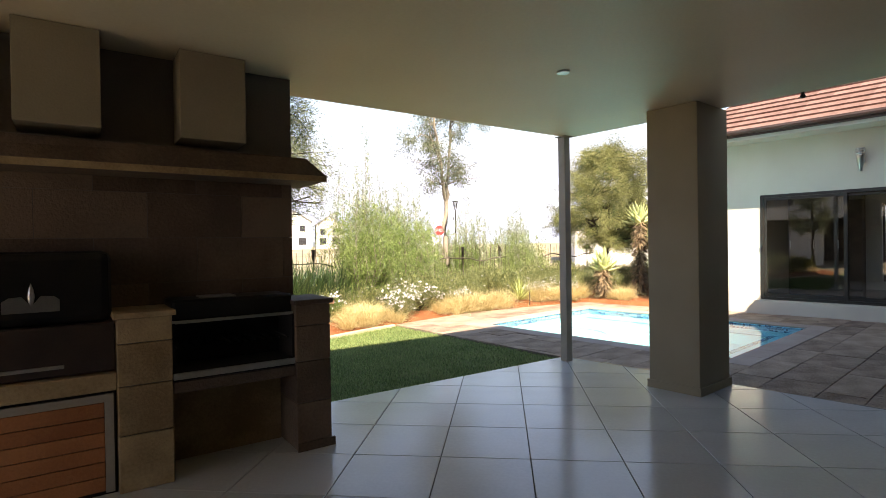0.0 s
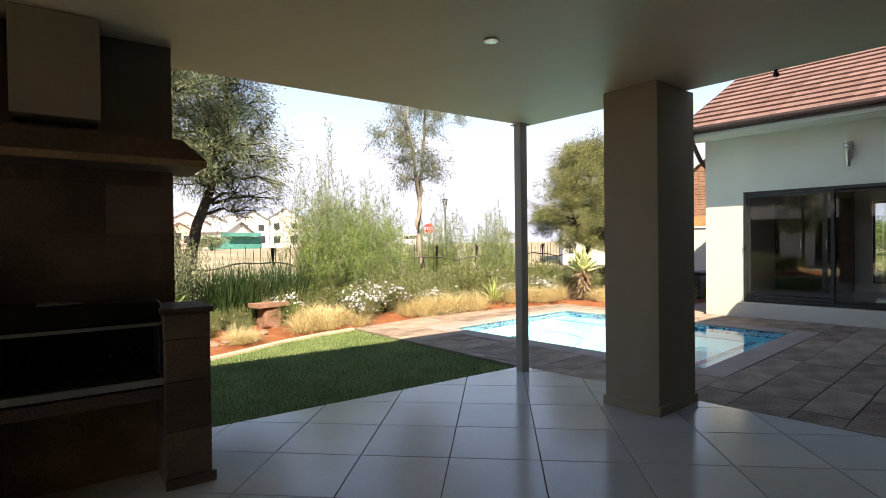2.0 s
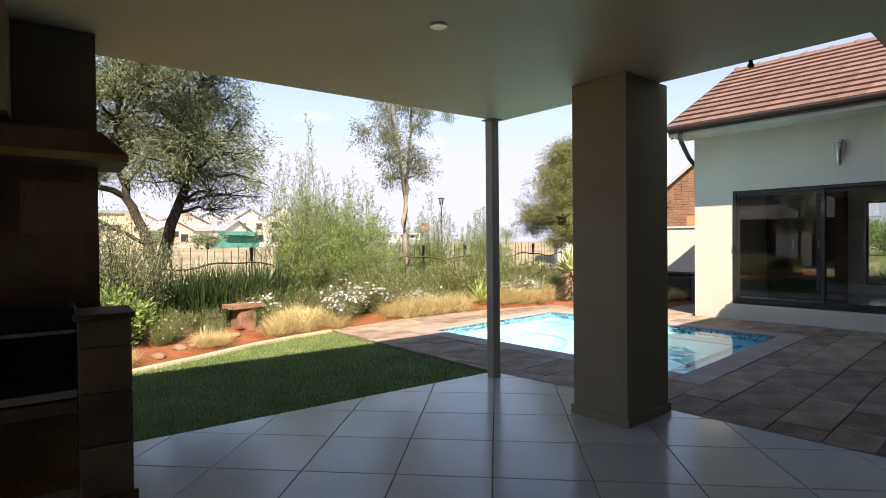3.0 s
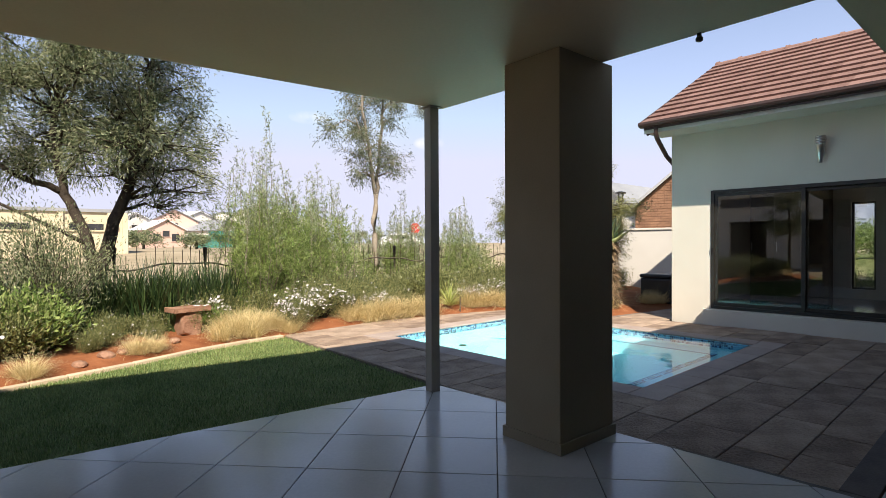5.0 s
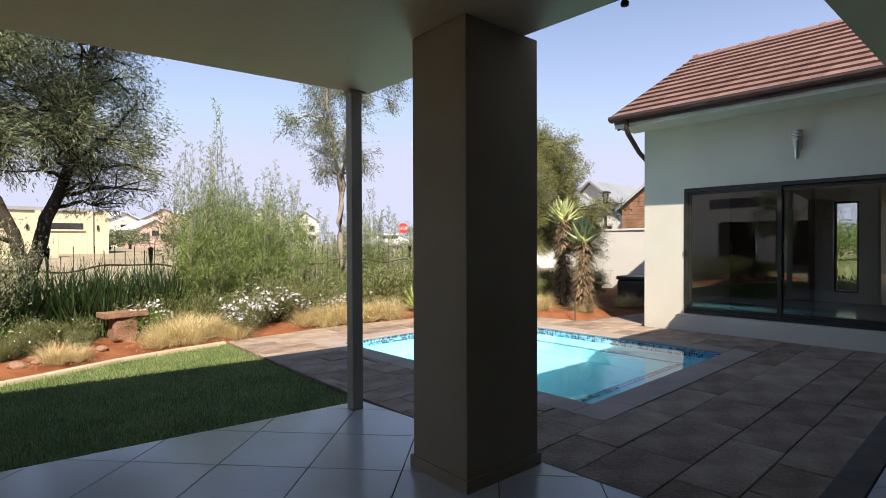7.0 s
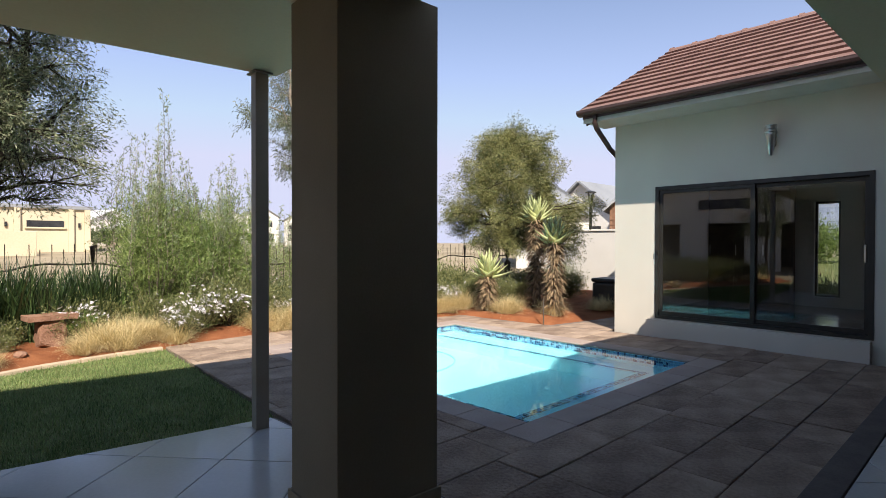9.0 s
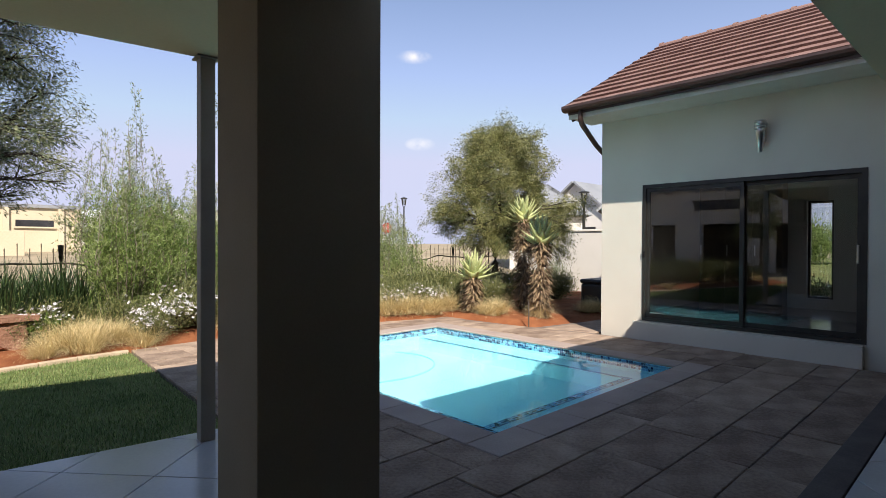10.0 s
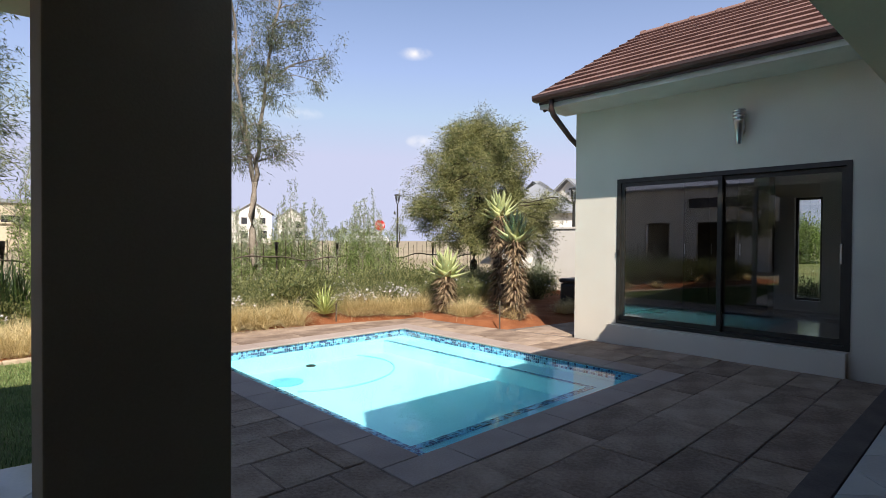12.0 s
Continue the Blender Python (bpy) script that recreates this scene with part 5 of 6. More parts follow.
for i, (px, py, s) in enumerate([(7.1, 9.35, 0.7), (7.75, 9.2, 0.8), (6.55, 8.95, 0.5), (5.25, 8.6, 0.4), (4.15, 8.45, 0.9), (3.7, 8.2, 0.9), (3.2, 7.9, 0.8), (5.4, 9.1, 0.5), (4.75, 9.0, 0.7), (5.9, 9.25, 0.5), (5.0, 8.35, 0.35), (3.9, 9.0, 0.9), (4.5, 9.9, 1.0), (5.9, 8.75, 0.3), (13.9, 8.3, 0.7), (14.4, 8.0, 0.75), (14.75, 7.6, 0.6), (-1.5, 7.0, 0.8), (-0.5, 7.2, 0.9), (0.5, 7.4, 0.8), (1.5, 7.6, 0.9), (2.4, 7.7, 0.8), (-1.0, 8.0, 1.0), (0.0, 8.2, 0.9), (1.0, 8.4, 1.0), (2.0, 8.5, 0.9), (3.0, 8.6, 0.9)]):
    o = copy_thing(protos[i % 2], pose(px, py, bed_z(px, py) - 0.02, 0, 0, rnd.uniform(0, 360)))
    o.scale = (s, s, s * 1.1)
# daisies
D = "white daisy bushes"
protos = [shrub("daisy_bush", (8.15, 8.72, 0.0), "bush thickly set with small white daisies", 0.48, 0.38, 0.60, 2800, 0.05, 0.017, M["shrub_leaf"], 131, 190, 30, 0.02, D),
          shrub("daisy_bush", (8.45, 9.1, 0.0), "loose daisy bush with scattered white flowers", 0.5, 0.45, 0.68, 2800, 0.05, 0.017, M["shrub_leaf"], 132, 110, 26, 0.03, D)]
for i, (px, py, s) in enumerate([(6.72, 9.25, 0.95), (8.8, 8.95, 0.85), (11.1, 9.15, 0.7), (12.1, 8.95, 0.8), (12.55, 8.75, 0.8), (12.9, 8.5, 0.75), (13.25, 8.3, 0.75), (12.3, 9.2, 0.8), (13.0, 8.9, 0.8), (8.0, 8.5, 0.6), (11.95, 8.75, 0.65), (12.35, 8.55, 0.6), (9.3, 9.0, 0.8), (13.4, 8.6, 0.7), (9.9, 8.95, 0.7)]):
    o = copy_thing(protos[i % 2], pose(px, py, bed_z(px, py), 0, 0, rnd.uniform(0, 360)))
    o.scale = (s, s, s)
# single shrubs
shrub("grey_bush", (4.7, 9.35, 0.0), "tall loose grey green bush at the foot of the tree", 0.8, 0.55, 1.8, 9500, 0.055, 0.017, M["olive_leaf"], 141, 0, 46, 0.05)
shrub("leafy_shrub", (4.35, 8.55, 0.0), "glossy bright green leafy shrub in the bed", 0.58, 0.5, 0.75, 2800, 0.09, 0.036, M["willow_leaf"], 142, 0, 26, 0.02)
shrub("rosemary_bush", (18.6, 9.1, 0.0), "upright soft green rosemary bush beside the wall", 0.50, 0.45, 0.92, 5200, 0.05, 0.008, M["wisp_leaf"], 143, 0, 40, 0.02)
shrub("sprawling_shrub", (18.7, 8.6, 0.0), "small sprawling yellow green shrub by the white wall", 0.3, 0.3, 0.5, 420, 0.05, 0.02, M["karee_leaf"], 144, 0, 14, 0.06)
shrub("grey_bush", (14.75, 8.3, 0.0), "dense dark bush behind the aloes", 0.55, 0.45, 0.9, 3200, 0.05, 0.014, M["olive_leaf"], 145, 0, 36, 0.03)
shrub("green_herb", (6.78, 9.0, 0.0), "small fresh green herb behind the stone table", 0.28, 0.25, 0.38, 900, 0.05, 0.016, M["reed_leaf"], 146, 0, 18, 0.03)
shrub("green_herb", (5.2, 9.5, 0.0), "small dark green herb by the fence", 0.3, 0.2, 0.3, 700, 0.06, 0.02, M["reed_leaf"], 147, 0, 18, 0.03)

# lawn blades
N = 90000
bx = R.uniform(1.5, 7.62, N)
lo, hi = np.array([EDGE(v) + 0.03 for v in bx]), np.array([front_y(v) - 0.05 if v < 7.58 else 8.1 for v in bx])
by = lo + (hi - lo) * R.random(N)
keep = bx < 7.40 + (by - 4.24) * 0.052
bx, by = bx[keep], by[keep]
n = len(bx)
blade_mesh("lawn_grass", np.stack([bx, by, np.full(n, -0.078)], 1), R.uniform(0, 6.3, n), R.uniform(0.025, 0.05, n), np.full(n, 0.006), R.uniform(0.0, 0.8, n), R.uniform(0, 0.8, n), M["blade"], None, "", "stuff", 2)
tagged(bpy.data.objects["lawn_grass"], "short mown green grass blades", "grass", "", "stuff")

# ---- garden things ----
table = thing("stone_bench", pose(6.42, 8.95, 0.02, 0, 0, 8), "rough stone slab resting on a red sandstone rock", "bench")
slab = bmesh.new()
bmesh.ops.create_grid(slab, x_segments=10, y_segments=8, size=0.5)
for v in slab.verts:
    v.co.x *= 0.56 + 0.03 * noise.noise(v.co * 4)
    v.co.y *= 0.34 + 0.035 * noise.noise(v.co * 5)
    v.co.z = 0.36 + 0.012 * noise.noise(v.co * 7)
ex = bmesh.ops.extrude_face_region(slab, geom=list(slab.faces))
for v in ex["geom"]:
    if isinstance(v, bmesh.types.BMVert):
        v.co.z += 0.07 + 0.012 * noise.noise(v.co * 9)
part("slab", slab, M["rock"], table, "flat weathered slab top")
rock = bmesh.new()
bmesh.ops.create_icosphere(rock, subdivisions=3, radius=1)
for v in rock.verts:
    d = 1 + 0.28 * noise.noise(v.co * 1.6 + Vector((4, 1, 0))) + 0.08 * noise.noise(v.co * 5)
    c = Vector((max(-0.75, min(0.75, v.co.x * d)), max(-0.75, min(0.75, v.co.y * d)), max(-0.8, min(0.8, v.co.z * d))))
    v.co = Vector((c.x * 0.21, c.y * 0.20, 0.17 + c.z * 0.25))
part("rock", rock, M["rock"], table)
for i, (px, py, r) in enumerate([(5.15, 7.95, 0.10), (5.35, 8.02, 0.07), (4.85, 7.72, 0.08), (6.05, 8.35, 0.07)]):
    st = bmesh.new()
    bmesh.ops.create_icosphere(st, subdivisions=2, radius=r)
    for v in st.verts:
        v.co *= 1 + 0.35 * noise.noise(v.co * 9 + Vector((i * 3, 0, 0)))
        v.co.z *= 0.6
    tagged(part("garden_stone", st, M["rock"], None, "", "", pose(px, py, bed_z(px, py) + r * 0.2)), "rough reddish stone half sunk in soil", "stone", "loose stones in the bed")
stake = tagged(part("garden_stake", tube(bmesh.new(), [(13.13, 5.78, -0.1), (13.13, 5.78, 0.42), (13.13, 5.78, 0.43)], [0.012, 0.012, 0.008], 8), M["fence_wood"]), "thin dark stake standing in the bed", "stake")
stake2 = tagged(part("garden_stake", tube(bmesh.new(), [(11.55, 8.2, -0.1), (11.55, 8.2, 0.28), (11.55, 8.2, 0.29)], [0.012, 0.012, 0.008], 8), M["fence_wood"]), "short dark stake beside the yucca", "stake")
pump = thing("pump_cover", pose(16.0, 5.98, -0.03), "black plastic pool pump cover by the wall", "pump cover")
part("cover", boxed(-0.34, 0.34, -0.36, 0.36, 0.0, 0.60, 0.05), M["plastic"], pump)
part("lid", boxed(-0.36, 0.36, -0.38, 0.38, 0.602, 0.69, 0.04), M["plastic"], pump)

# ---- things in the pool ----
cleaner = thing("pool_hose", pose(0, 0, 0), "thin pale pool cleaner hose lying under water", "hose")
part("hose", tube(bmesh.new(), [(10.2 + 1.08 * math.cos(0.7 - a * 0.165), 6.5 + 0.95 * math.sin(0.7 - a * 0.165), DEEP + 0.012) for a in range(19)], [0.010] * 19, 8), M["hose"], cleaner, "", "", None, True)
drain_plate = thing("pool_cleaner", pose(9.61, 6.25, DEEP + 0.004), "round blue pool cleaner disc on the pool floor", "pool cleaner")
part("skirt", lathe(bmesh.new(), [(0.20, 0.0), (0.205, 0.010), (0.14, 0.016), (0.05, 0.03)], 24), M["cleaner"], drain_plate)
fitting = thing("pool_fitting", pose(10.28, 6.84, DEEP + 0.003), "small dark round fitting on the pool floor", "fitting")
part("ring", lathe(bmesh.new(), [(0.07, 0.0), (0.072, 0.008), (0.05, 0.012), (0.01, 0.012)], 18), M["rubber"], fitting)

# ---- beyond the fence ----
def house_block(name, at, rz, w, d, h, wall, roofing, label, gable=True, rise=1.5, windows=(), over=0.35):
    """A house: walls, gabled or flat roof, windows (u, z, width, height) set in the front, which looks along local -y."""
    t = thing(name, pose(*at, 0, 0, rz), label, "house")
    bm = bmesh.new()
    box(bm, -w / 2, w / 2, 0, d, -1.0, h)
    if gable is True:
        v = [bm.verts.new(p) for p in ((-w / 2, 0, h), (w / 2, 0, h), (0, 0, h + rise), (-w / 2, d, h), (w / 2, d, h), (0, d, h + rise))]
        for q in ((0, 1, 2), (5, 4, 3), (0, 2, 5, 3), (2, 1, 4, 5)):
            bm.faces.new([v[i] for i in q])
    part("wall", bm, wall, t)
    rf = bmesh.new()
    if gable == "hip":
        a, b, c, e = -w / 2 - over, w / 2 + over, -over, d + over
        m = (e - c) / 2
        for k in (0.0, 0.10):
            q = [rf.verts.new(p) for p in ((a, c, h + k), (b, c, h + k), (b, e, h + k), (a, e, h + k), (a + m * 0.8, c + m, h + k + rise), (b - m * 0.8, c + m, h + k + rise))]
            for f in ((0, 1, 5, 4), (1, 2, 5), (2, 3, 4, 5), (3, 0, 4)):
                rf.faces.new([q[i] for i in f])
            if k:
                for i in range(4):
                    rf.faces.new((low[i], low[(i + 1) % 4], q[(i + 1) % 4], q[i]))
            low = q
        part("roof", rf, roofing, t)
    elif gable:
        ang = math.atan2(rise, w / 2)
        for s in (1, -1):
            sl = math.hypot(rise, w / 2) + over
            b2 = boxed(0, sl, -over, d + over, 0.02, 0.14)
            m = Matrix.Translation((0, 0, h + rise + 0.02)) @ (Matrix.Rotation(math.pi, 4, "Z") if s < 0 else Matrix.Identity(4)) @ Matrix.Rotation(ang, 4, "Y")
            if s < 0:
                m = Matrix.Translation((0, d, 0)) @ m
            bmesh.ops.transform(b2, matrix=m, verts=b2.verts)
            part("roof", b2, roofing, t)
        rf.free()
    else:
        box(rf, -w / 2 - over, w / 2 + over, -over, d + over, h + 0.002, h + 0.22)
        part("roof", rf, roofing, t)
    for u, z, ww, hh in windows:
        win_ = part("window", boxed(u - ww / 2, u + ww / 2, -0.03, 0.05, z, z + hh), M["far_dark"], t)
        part("sill", boxed(u - ww / 2 - 0.1, u + ww / 2 + 0.1, -0.12, -0.031, z - 0.1, z), wall, win_)
    return t


yb = house_block("flat_roofed_house", (7.9, 42.6, 0.85), 0, 9.6, 9.0, 2.75, M["cream"], M["far_roof"], "cream plastered flat-roofed house across the veld", False, 0, [(2.35, 1.55, 1.95, 0.42), (-1.6, 1.55, 1.95, 0.42)], 0.15)
for u in (-4.55, -2.9, 0.9, 3.7, 4.6):
    part("pilaster", boxed(u - 0.16, u + 0.16, -0.18, 0.0, -0.5, 2.74), M["cream"], yb)
for u in (4.15, 0.35):
    part("wall_light", boxed(u - 0.06, u + 0.06, -0.12, -0.002, 1.55, 1.85), M["far_dark"], yb)
house_block("flat_roofed_house", (-0.5, 44.0, 0.9), 0, 6.5, 9.0, 4.6, M["cream"], M["far_roof"], "two storey cream house with dark windows", False, 0, [(1.4, 3.0, 1.3, 1.2), (-1.5, 3.0, 1.3, 1.2), (1.2, 0.9, 2.2, 0.9)], 0.12)
tagged(part("yard_wall", boxed(2.0, 9.3, 38.0, 38.2, 0.0, 2.05, 0.02), M["cream"]), "low cream yard wall before the cream house", "wall")
for i, (px, py, w, h, rise, wall, rf, rz) in enumerate([(27.5, 108, 9, 4.2, 2.0, "pale", "light_roof", 20), (33.0, 104, 8, 4.6, 2.2, "pink", "far_roof", -10), (38.0, 106, 11, 4.4, 2.3, "pale", "light_roof", 15), (44.5, 112, 10, 5.0, 2.2, "pale", "far_roof", -15), (30.0, 98, 6, 3.0, 1.6, "pink", "light_roof", 5), (41.0, 99, 7, 3.0, 1.8, "pale", "far_roof", 30), (52.0, 118, 12, 4.0, 2.0, "cream", "light_roof", 0), (19.0, 112, 10, 3.2, 2.0, "pale", "far_roof", 10)]):
    house_block("distant_house", (px, py, 0.9), rz, w, 8, h, M[wall], M[rf], "small distant house with a pitched roof", True, rise, [(-w / 4, 1.0, 1.2, 1.3), (w / 4, 1.0, 1.2, 1.3), (0, h - 1.2, 1.1, 1.0)], 0.4)
for px, py, w, h, rise in ((46.5, 106.0, 6.0, 5.6, 1.9), (52.5, 104.0, 7.0, 5.9, 2.2), (59.5, 101.5, 5.5, 5.2, 1.8)):
    house_block("distant_house", (px, py, 0.9), -26, w, 8, h, M["pale"], M["far_roof"], "white two storey distant house with a grey gabled roof", True, rise, [(-w / 4, 0.9, 1.3, 1.4), (w / 4, 0.9, 1.6, 1.5), (-w / 4, h - 2.2, 1.1, 1.3), (w / 4, h - 2.2, 1.1, 1.3)], 0.4)
net = thing("shade_net", pose(29.0, 80, 0.8), "green shade net screen round a building site", "screen")
part("net", prism([(-0.0, 0), (8, 0), (8, 0.1), (0, 0.1)], 0, 1.9), M["tarp"], net)
part("canopy", prism([(2.5, -1), (7.5, -1), (7.5, 2), (2.5, 2)], 1.95, 2.5), M["tarp"], net)

house_block("gabled_house", (35.4, 19.0, 0.5), -90, 6.0, 10.0, 2.4, M["pale"], M["far_roof"], "white gabled house with a grey sheet roof", True, 2.4, [(0.95, 0.9, 1.0, 1.1)])
house_block("hipped_house", (27.6, 15.7, 0.4), -52, 3.6, 5.2, 2.4, M["pale"], M["far_roof"], "small white house with a grey hipped roof behind the wall", "hip", 1.75, [(0.6, 1.1, 1.3, 0.5)])
bh = house_block("brick_house", (31.09, 10.78, 0.3), -66, 6.6, 9.0, 2.9, M["brick"], M["far_roof"], "brown face-brick gabled house with a timber garage door", True, 2.9, [(0.2, 3.05, 0.8, 0.7)])
part("garage_door", boxed(-1.4, 1.4, -0.04, 0.0, 0.0, 2.3), M["timber"], bh)
rnd = random.Random(9)
bb = bmesh.new()
for r in range(43):
    z = 0.2 + r * 0.13
    half = 3.3 if z < 2.9 else 3.3 * (1 - (z - 2.9) / 2.9)
    u = -half + (0.15 if r % 2 else 0)
    while u < half - 0.32:
        if not (-1.45 < u < 1.15 and z < 2.35) and not (-0.5 < u < 0.6 and 2.85 < z < 3.85):
            box(bb, u, u + 0.29, -0.016 - 0.012 * rnd.random(), -0.001, z, z + 0.115)
        u += 0.305
part("brick_courses", bb, M["brick"], bh, "rough brown brick courses", "stuff")


def street_lamp(at, h, label):
    t = thing("street_lamp", pose(*at), label, "street lamp", "street lamps")
    part("pole", tube(bmesh.new(), [(0, 0, -0.6), (0, 0, h * 0.5), (0, 0, h * 0.82)], [0.09, 0.07, 0.055], 10), M["frame"], t)
    for s in (1, -1):
        part("arm", tube(bmesh.new(), [(0, 0, h * 0.80), (s * 0.035 * h, 0, h * 0.86), (s * 0.055 * h, 0, h * 0.97)], [0.035, 0.032, 0.03], 8), M["frame"], t)
    part("lantern", lathe(bmesh.new(), [(0.02 * h, h * 0.86), (0.042 * h, h * 0.955), (0.042 * h, h * 0.96)], 14), M["glass"], t, "clear lantern bowl")
    part("cap", lathe(bmesh.new(), [(0.065 * h, h * 0.97), (0.065 * h, h * 0.985), (0.02 * h, h)], 16), M["frame"], t)
    return t


street_lamp((34.5, 35.2, 0.85), 4.5, "slim dark street lamp with a wide flat cap")
street_lamp((25.0, 12.0, 0.2), 3.4, "slim dark street lamp beyond the white wall")
nm = thing("street_name_sign", pose(34.1, 35.0, 0.85), "small dark street name board on the lamp pole", "sign")
part("board", boxed(-0.35, 0.30, -0.03, 0.03, 2.75, 3.0, 0.01, Matrix.Rotation(radians(40), 4, "Z")), M["frame"], nm)
part("text_bar", boxed(-0.26, 0.20, -0.036, -0.031, 2.84, 2.91, 0.0, Matrix.Rotation(radians(40), 4, "Z")), M["sign_white"], nm)
sg = thing("stop_sign", pose(33.2, 35.9, 0.75, 0, 0, -37), "red octagonal stop sign on a thin pole", "stop sign")
part("pole", tube(bmesh.new(), [(0, 0.05, -0.5), (0, 0.05, 2.2)], [0.05, 0.05], 8), M["steel"], sg)
oc = bmesh.new()
lathe(oc, [(0.46, 0.0), (0.46, 0.02)], 8)
bmesh.ops.transform(oc, matrix=Matrix.Translation((0, 0, 1.95)) @ Matrix.Rotation(radians(90), 4, "X") @ Matrix.Rotation(radians(22.5), 4, "Z"), verts=oc.verts)
plate = part("plate", oc, M["red"], sg)
cv = bpy.data.curves.new("lettering", "FONT")
cv.body, cv.size, cv.align_x, cv.align_y, cv.extrude = "STOP", 0.36, "CENTER", "CENTER", 0.004
tmp = bpy.data.objects.new("lettering", cv)
word = new("lettering", bpy.data.meshes.new_from_object(tmp))
bpy.data.objects.remove(tmp)
word.data.materials.append(M["sign_white"])
word.parent = sg
word.matrix_local = Matrix.Translation((0, -0.03, 1.95)) @ Matrix.Rotation(radians(90), 4, "X")

car = thing("parked_car", pose(36.2, 42.2, 0.80, 0, 0, 165), "white car parked on the far road", "car")
cb = bmesh.new()
sec = [(-2.1, 0.35), (-2.15, 0.7), (-2.0, 0.95), (-1.5, 1.02), (-0.9, 1.5), (0.6, 1.55), (1.5, 1.05), (2.05, 0.9), (2.15, 0.6), (2.1, 0.35)]
lft, rgt = [cb.verts.new((a, -0.85, b)) for a, b in sec], [cb.verts.new((a, 0.85, b)) for a, b in sec]
cb.faces.new(lft)
cb.faces.new(rgt[::-1])
for i in range(len(sec)):
    j = (i + 1) % len(sec)
    cb.faces.new((lft[j], lft[i], rgt[i], rgt[j]))
bmesh.ops.bevel(cb, geom=list(cb.edges), offset=0.06, segments=2, affect="EDGES")
body = part("body", cb, M["car_white"], car, "", "", None, True)
for s in (-0.857, 0.857):
    part("side_window", boxed(-0.85, 1.1, s - 0.006, s + 0.006, 1.05, 1.4), M["far_dark"], body)
part("rear_window", box(bmesh.new(), -0.012, 0.012, -0.7, 0.7, -0.22, 0.22, 0, Matrix.Translation((-1.22, 0, 1.28)) @ Matrix.Rotation(radians(-52), 4, "Y") @ Matrix.Rotation(radians(90), 4, "Y")), M["far_dark"], body)
for a in (-1.35, 1.35):
    for s in (-0.8, 0.8):
        wh = bmesh.new()
        lathe(wh, [(0.20, -0.1), (0.32, -0.1), (0.34, 0.0), (0.32, 0.1), (0.20, 0.1)], 18)
        bmesh.ops.transform(wh, matrix=Matrix.Translation((a, s, 0.33)) @ Matrix.Rotation(radians(90), 4, "X"), verts=wh.verts)
        wheel = part("wheel", wh, M["rubber"], car)
        rim = bmesh.new()
        lathe(rim, [(0.19, -0.104), (0.2, -0.09), (0.2, 0.09), (0.19, 0.104)], 14)
        bmesh.ops.transform(rim, matrix=Matrix.Translation((a, s, 0.33)) @ Matrix.Rotation(radians(90), 4, "X"), verts=rim.verts)
        part("rim", rim, M["chrome"], wheel)

# far trees and bushes
for i, (px, py, s, h) in enumerate([(95, 110, 3.0, 5.0), (70, 100, 2.0, 3.2), (88, 118, 2.5, 3.5), (112, 95, 4, 3.5), (20, 70, 2.0, 1.8), (16, 60, 1.5, 1.6), (60, 125, 5, 4), (24, 64, 2.0, 1.5)]):
    rng = np.random.default_rng(200 + i)
    t = thing("far_tree", pose(px, py, 0.8), "small dark tree far off on the veld", "tree", "far trees")
    part("trunk", tube(bmesh.new(), [(0, 0, -0.5), (0.1, 0, h * 0.5), (0, 0, h * 0.8)], [0.18, 0.14, 0.06], 7), M["bark"], t)
    c = rng.normal(size=(26, 3)) * np.array([[s * 0.45, s * 0.45, h * 0.16]]) + np.array([[0, 0, h * 0.72]])
    p = (c[:, None, :] + rng.normal(size=(26, 60, 3)) * s * 0.14).reshape(-1, 3)
    p[:, 2] = np.maximum(p[:, 2], 0.05)
    leaf_mesh("crown", p, rng.normal(size=p.shape), 0.3, 0.14, M["olive_leaf"], t)

def sloping(x0, x1, y0, y1, za, zb, xm, yn):
    """A lawn that climbs from x0 to xm and is level beyond it; near x0 it ends at yn."""
    bm = bmesh.new()
    rows = [[bm.verts.new((x, y, z + dz)) for x, y, z in ((x0, y0, za), (x0, yn, za), (xm, y1, zb), (xm, y0, zb), (x1, y1, zb), (x1, y0, zb))] for dz in (0.0, -0.4)]
    for f in ((0, 3, 2, 1), (3, 5, 4, 2)):
        bm.faces.new([rows[0][i] for i in f][::-1])
        bm.faces.new([rows[1][i] for i in f])
    for a, b in ((0, 1), (1, 2), (2, 4), (4, 5), (5, 3), (3, 0)):
        bm.faces.new((rows[0][a], rows[0][b], rows[1][b], rows[1][a]))
    bmesh.ops.recalc_face_normals(bm, faces=bm.faces)
    return bm


# the garden seen through the rear window
tagged(part("far_lawn", sloping(18.1, 40.0, -6.0, 9.5, 0.02, 0.72, 27.0, 4.2), M["turf"]), "green lawn behind the wing", "lawn", "", "structure")
shrub("garden_bush", (27.6, 5.0, 0.62), "large leafy green bush behind the wing", 1.0, 1.0, 1.5, 6000, 0.13, 0.045, M["willow_leaf"], 161, 0, 60, 0.02)
shrub("garden_bush", (29.5, 3.6, 0.65), "rounded bright green bush behind the wing", 1.2, 1.2, 1.3, 6000, 0.13, 0.045, M["willow_leaf"], 162, 0, 50, 0.02)
shrub("garden_bush", (19.3, 2.75, 0.1), "low dark green shrub outside the window", 0.6, 0.5, 0.45, 2000, 0.07, 0.03, M["shrub_leaf"], 163, 0, 26, 0.02)

# ---- floor tiles, pavers, roof tiles ----
TW, TA = 0.597, radians(42.0)
ta, tb = Vector((math.cos(TA), math.sin(TA))), Vector((math.sin(TA), -math.cos(TA)))


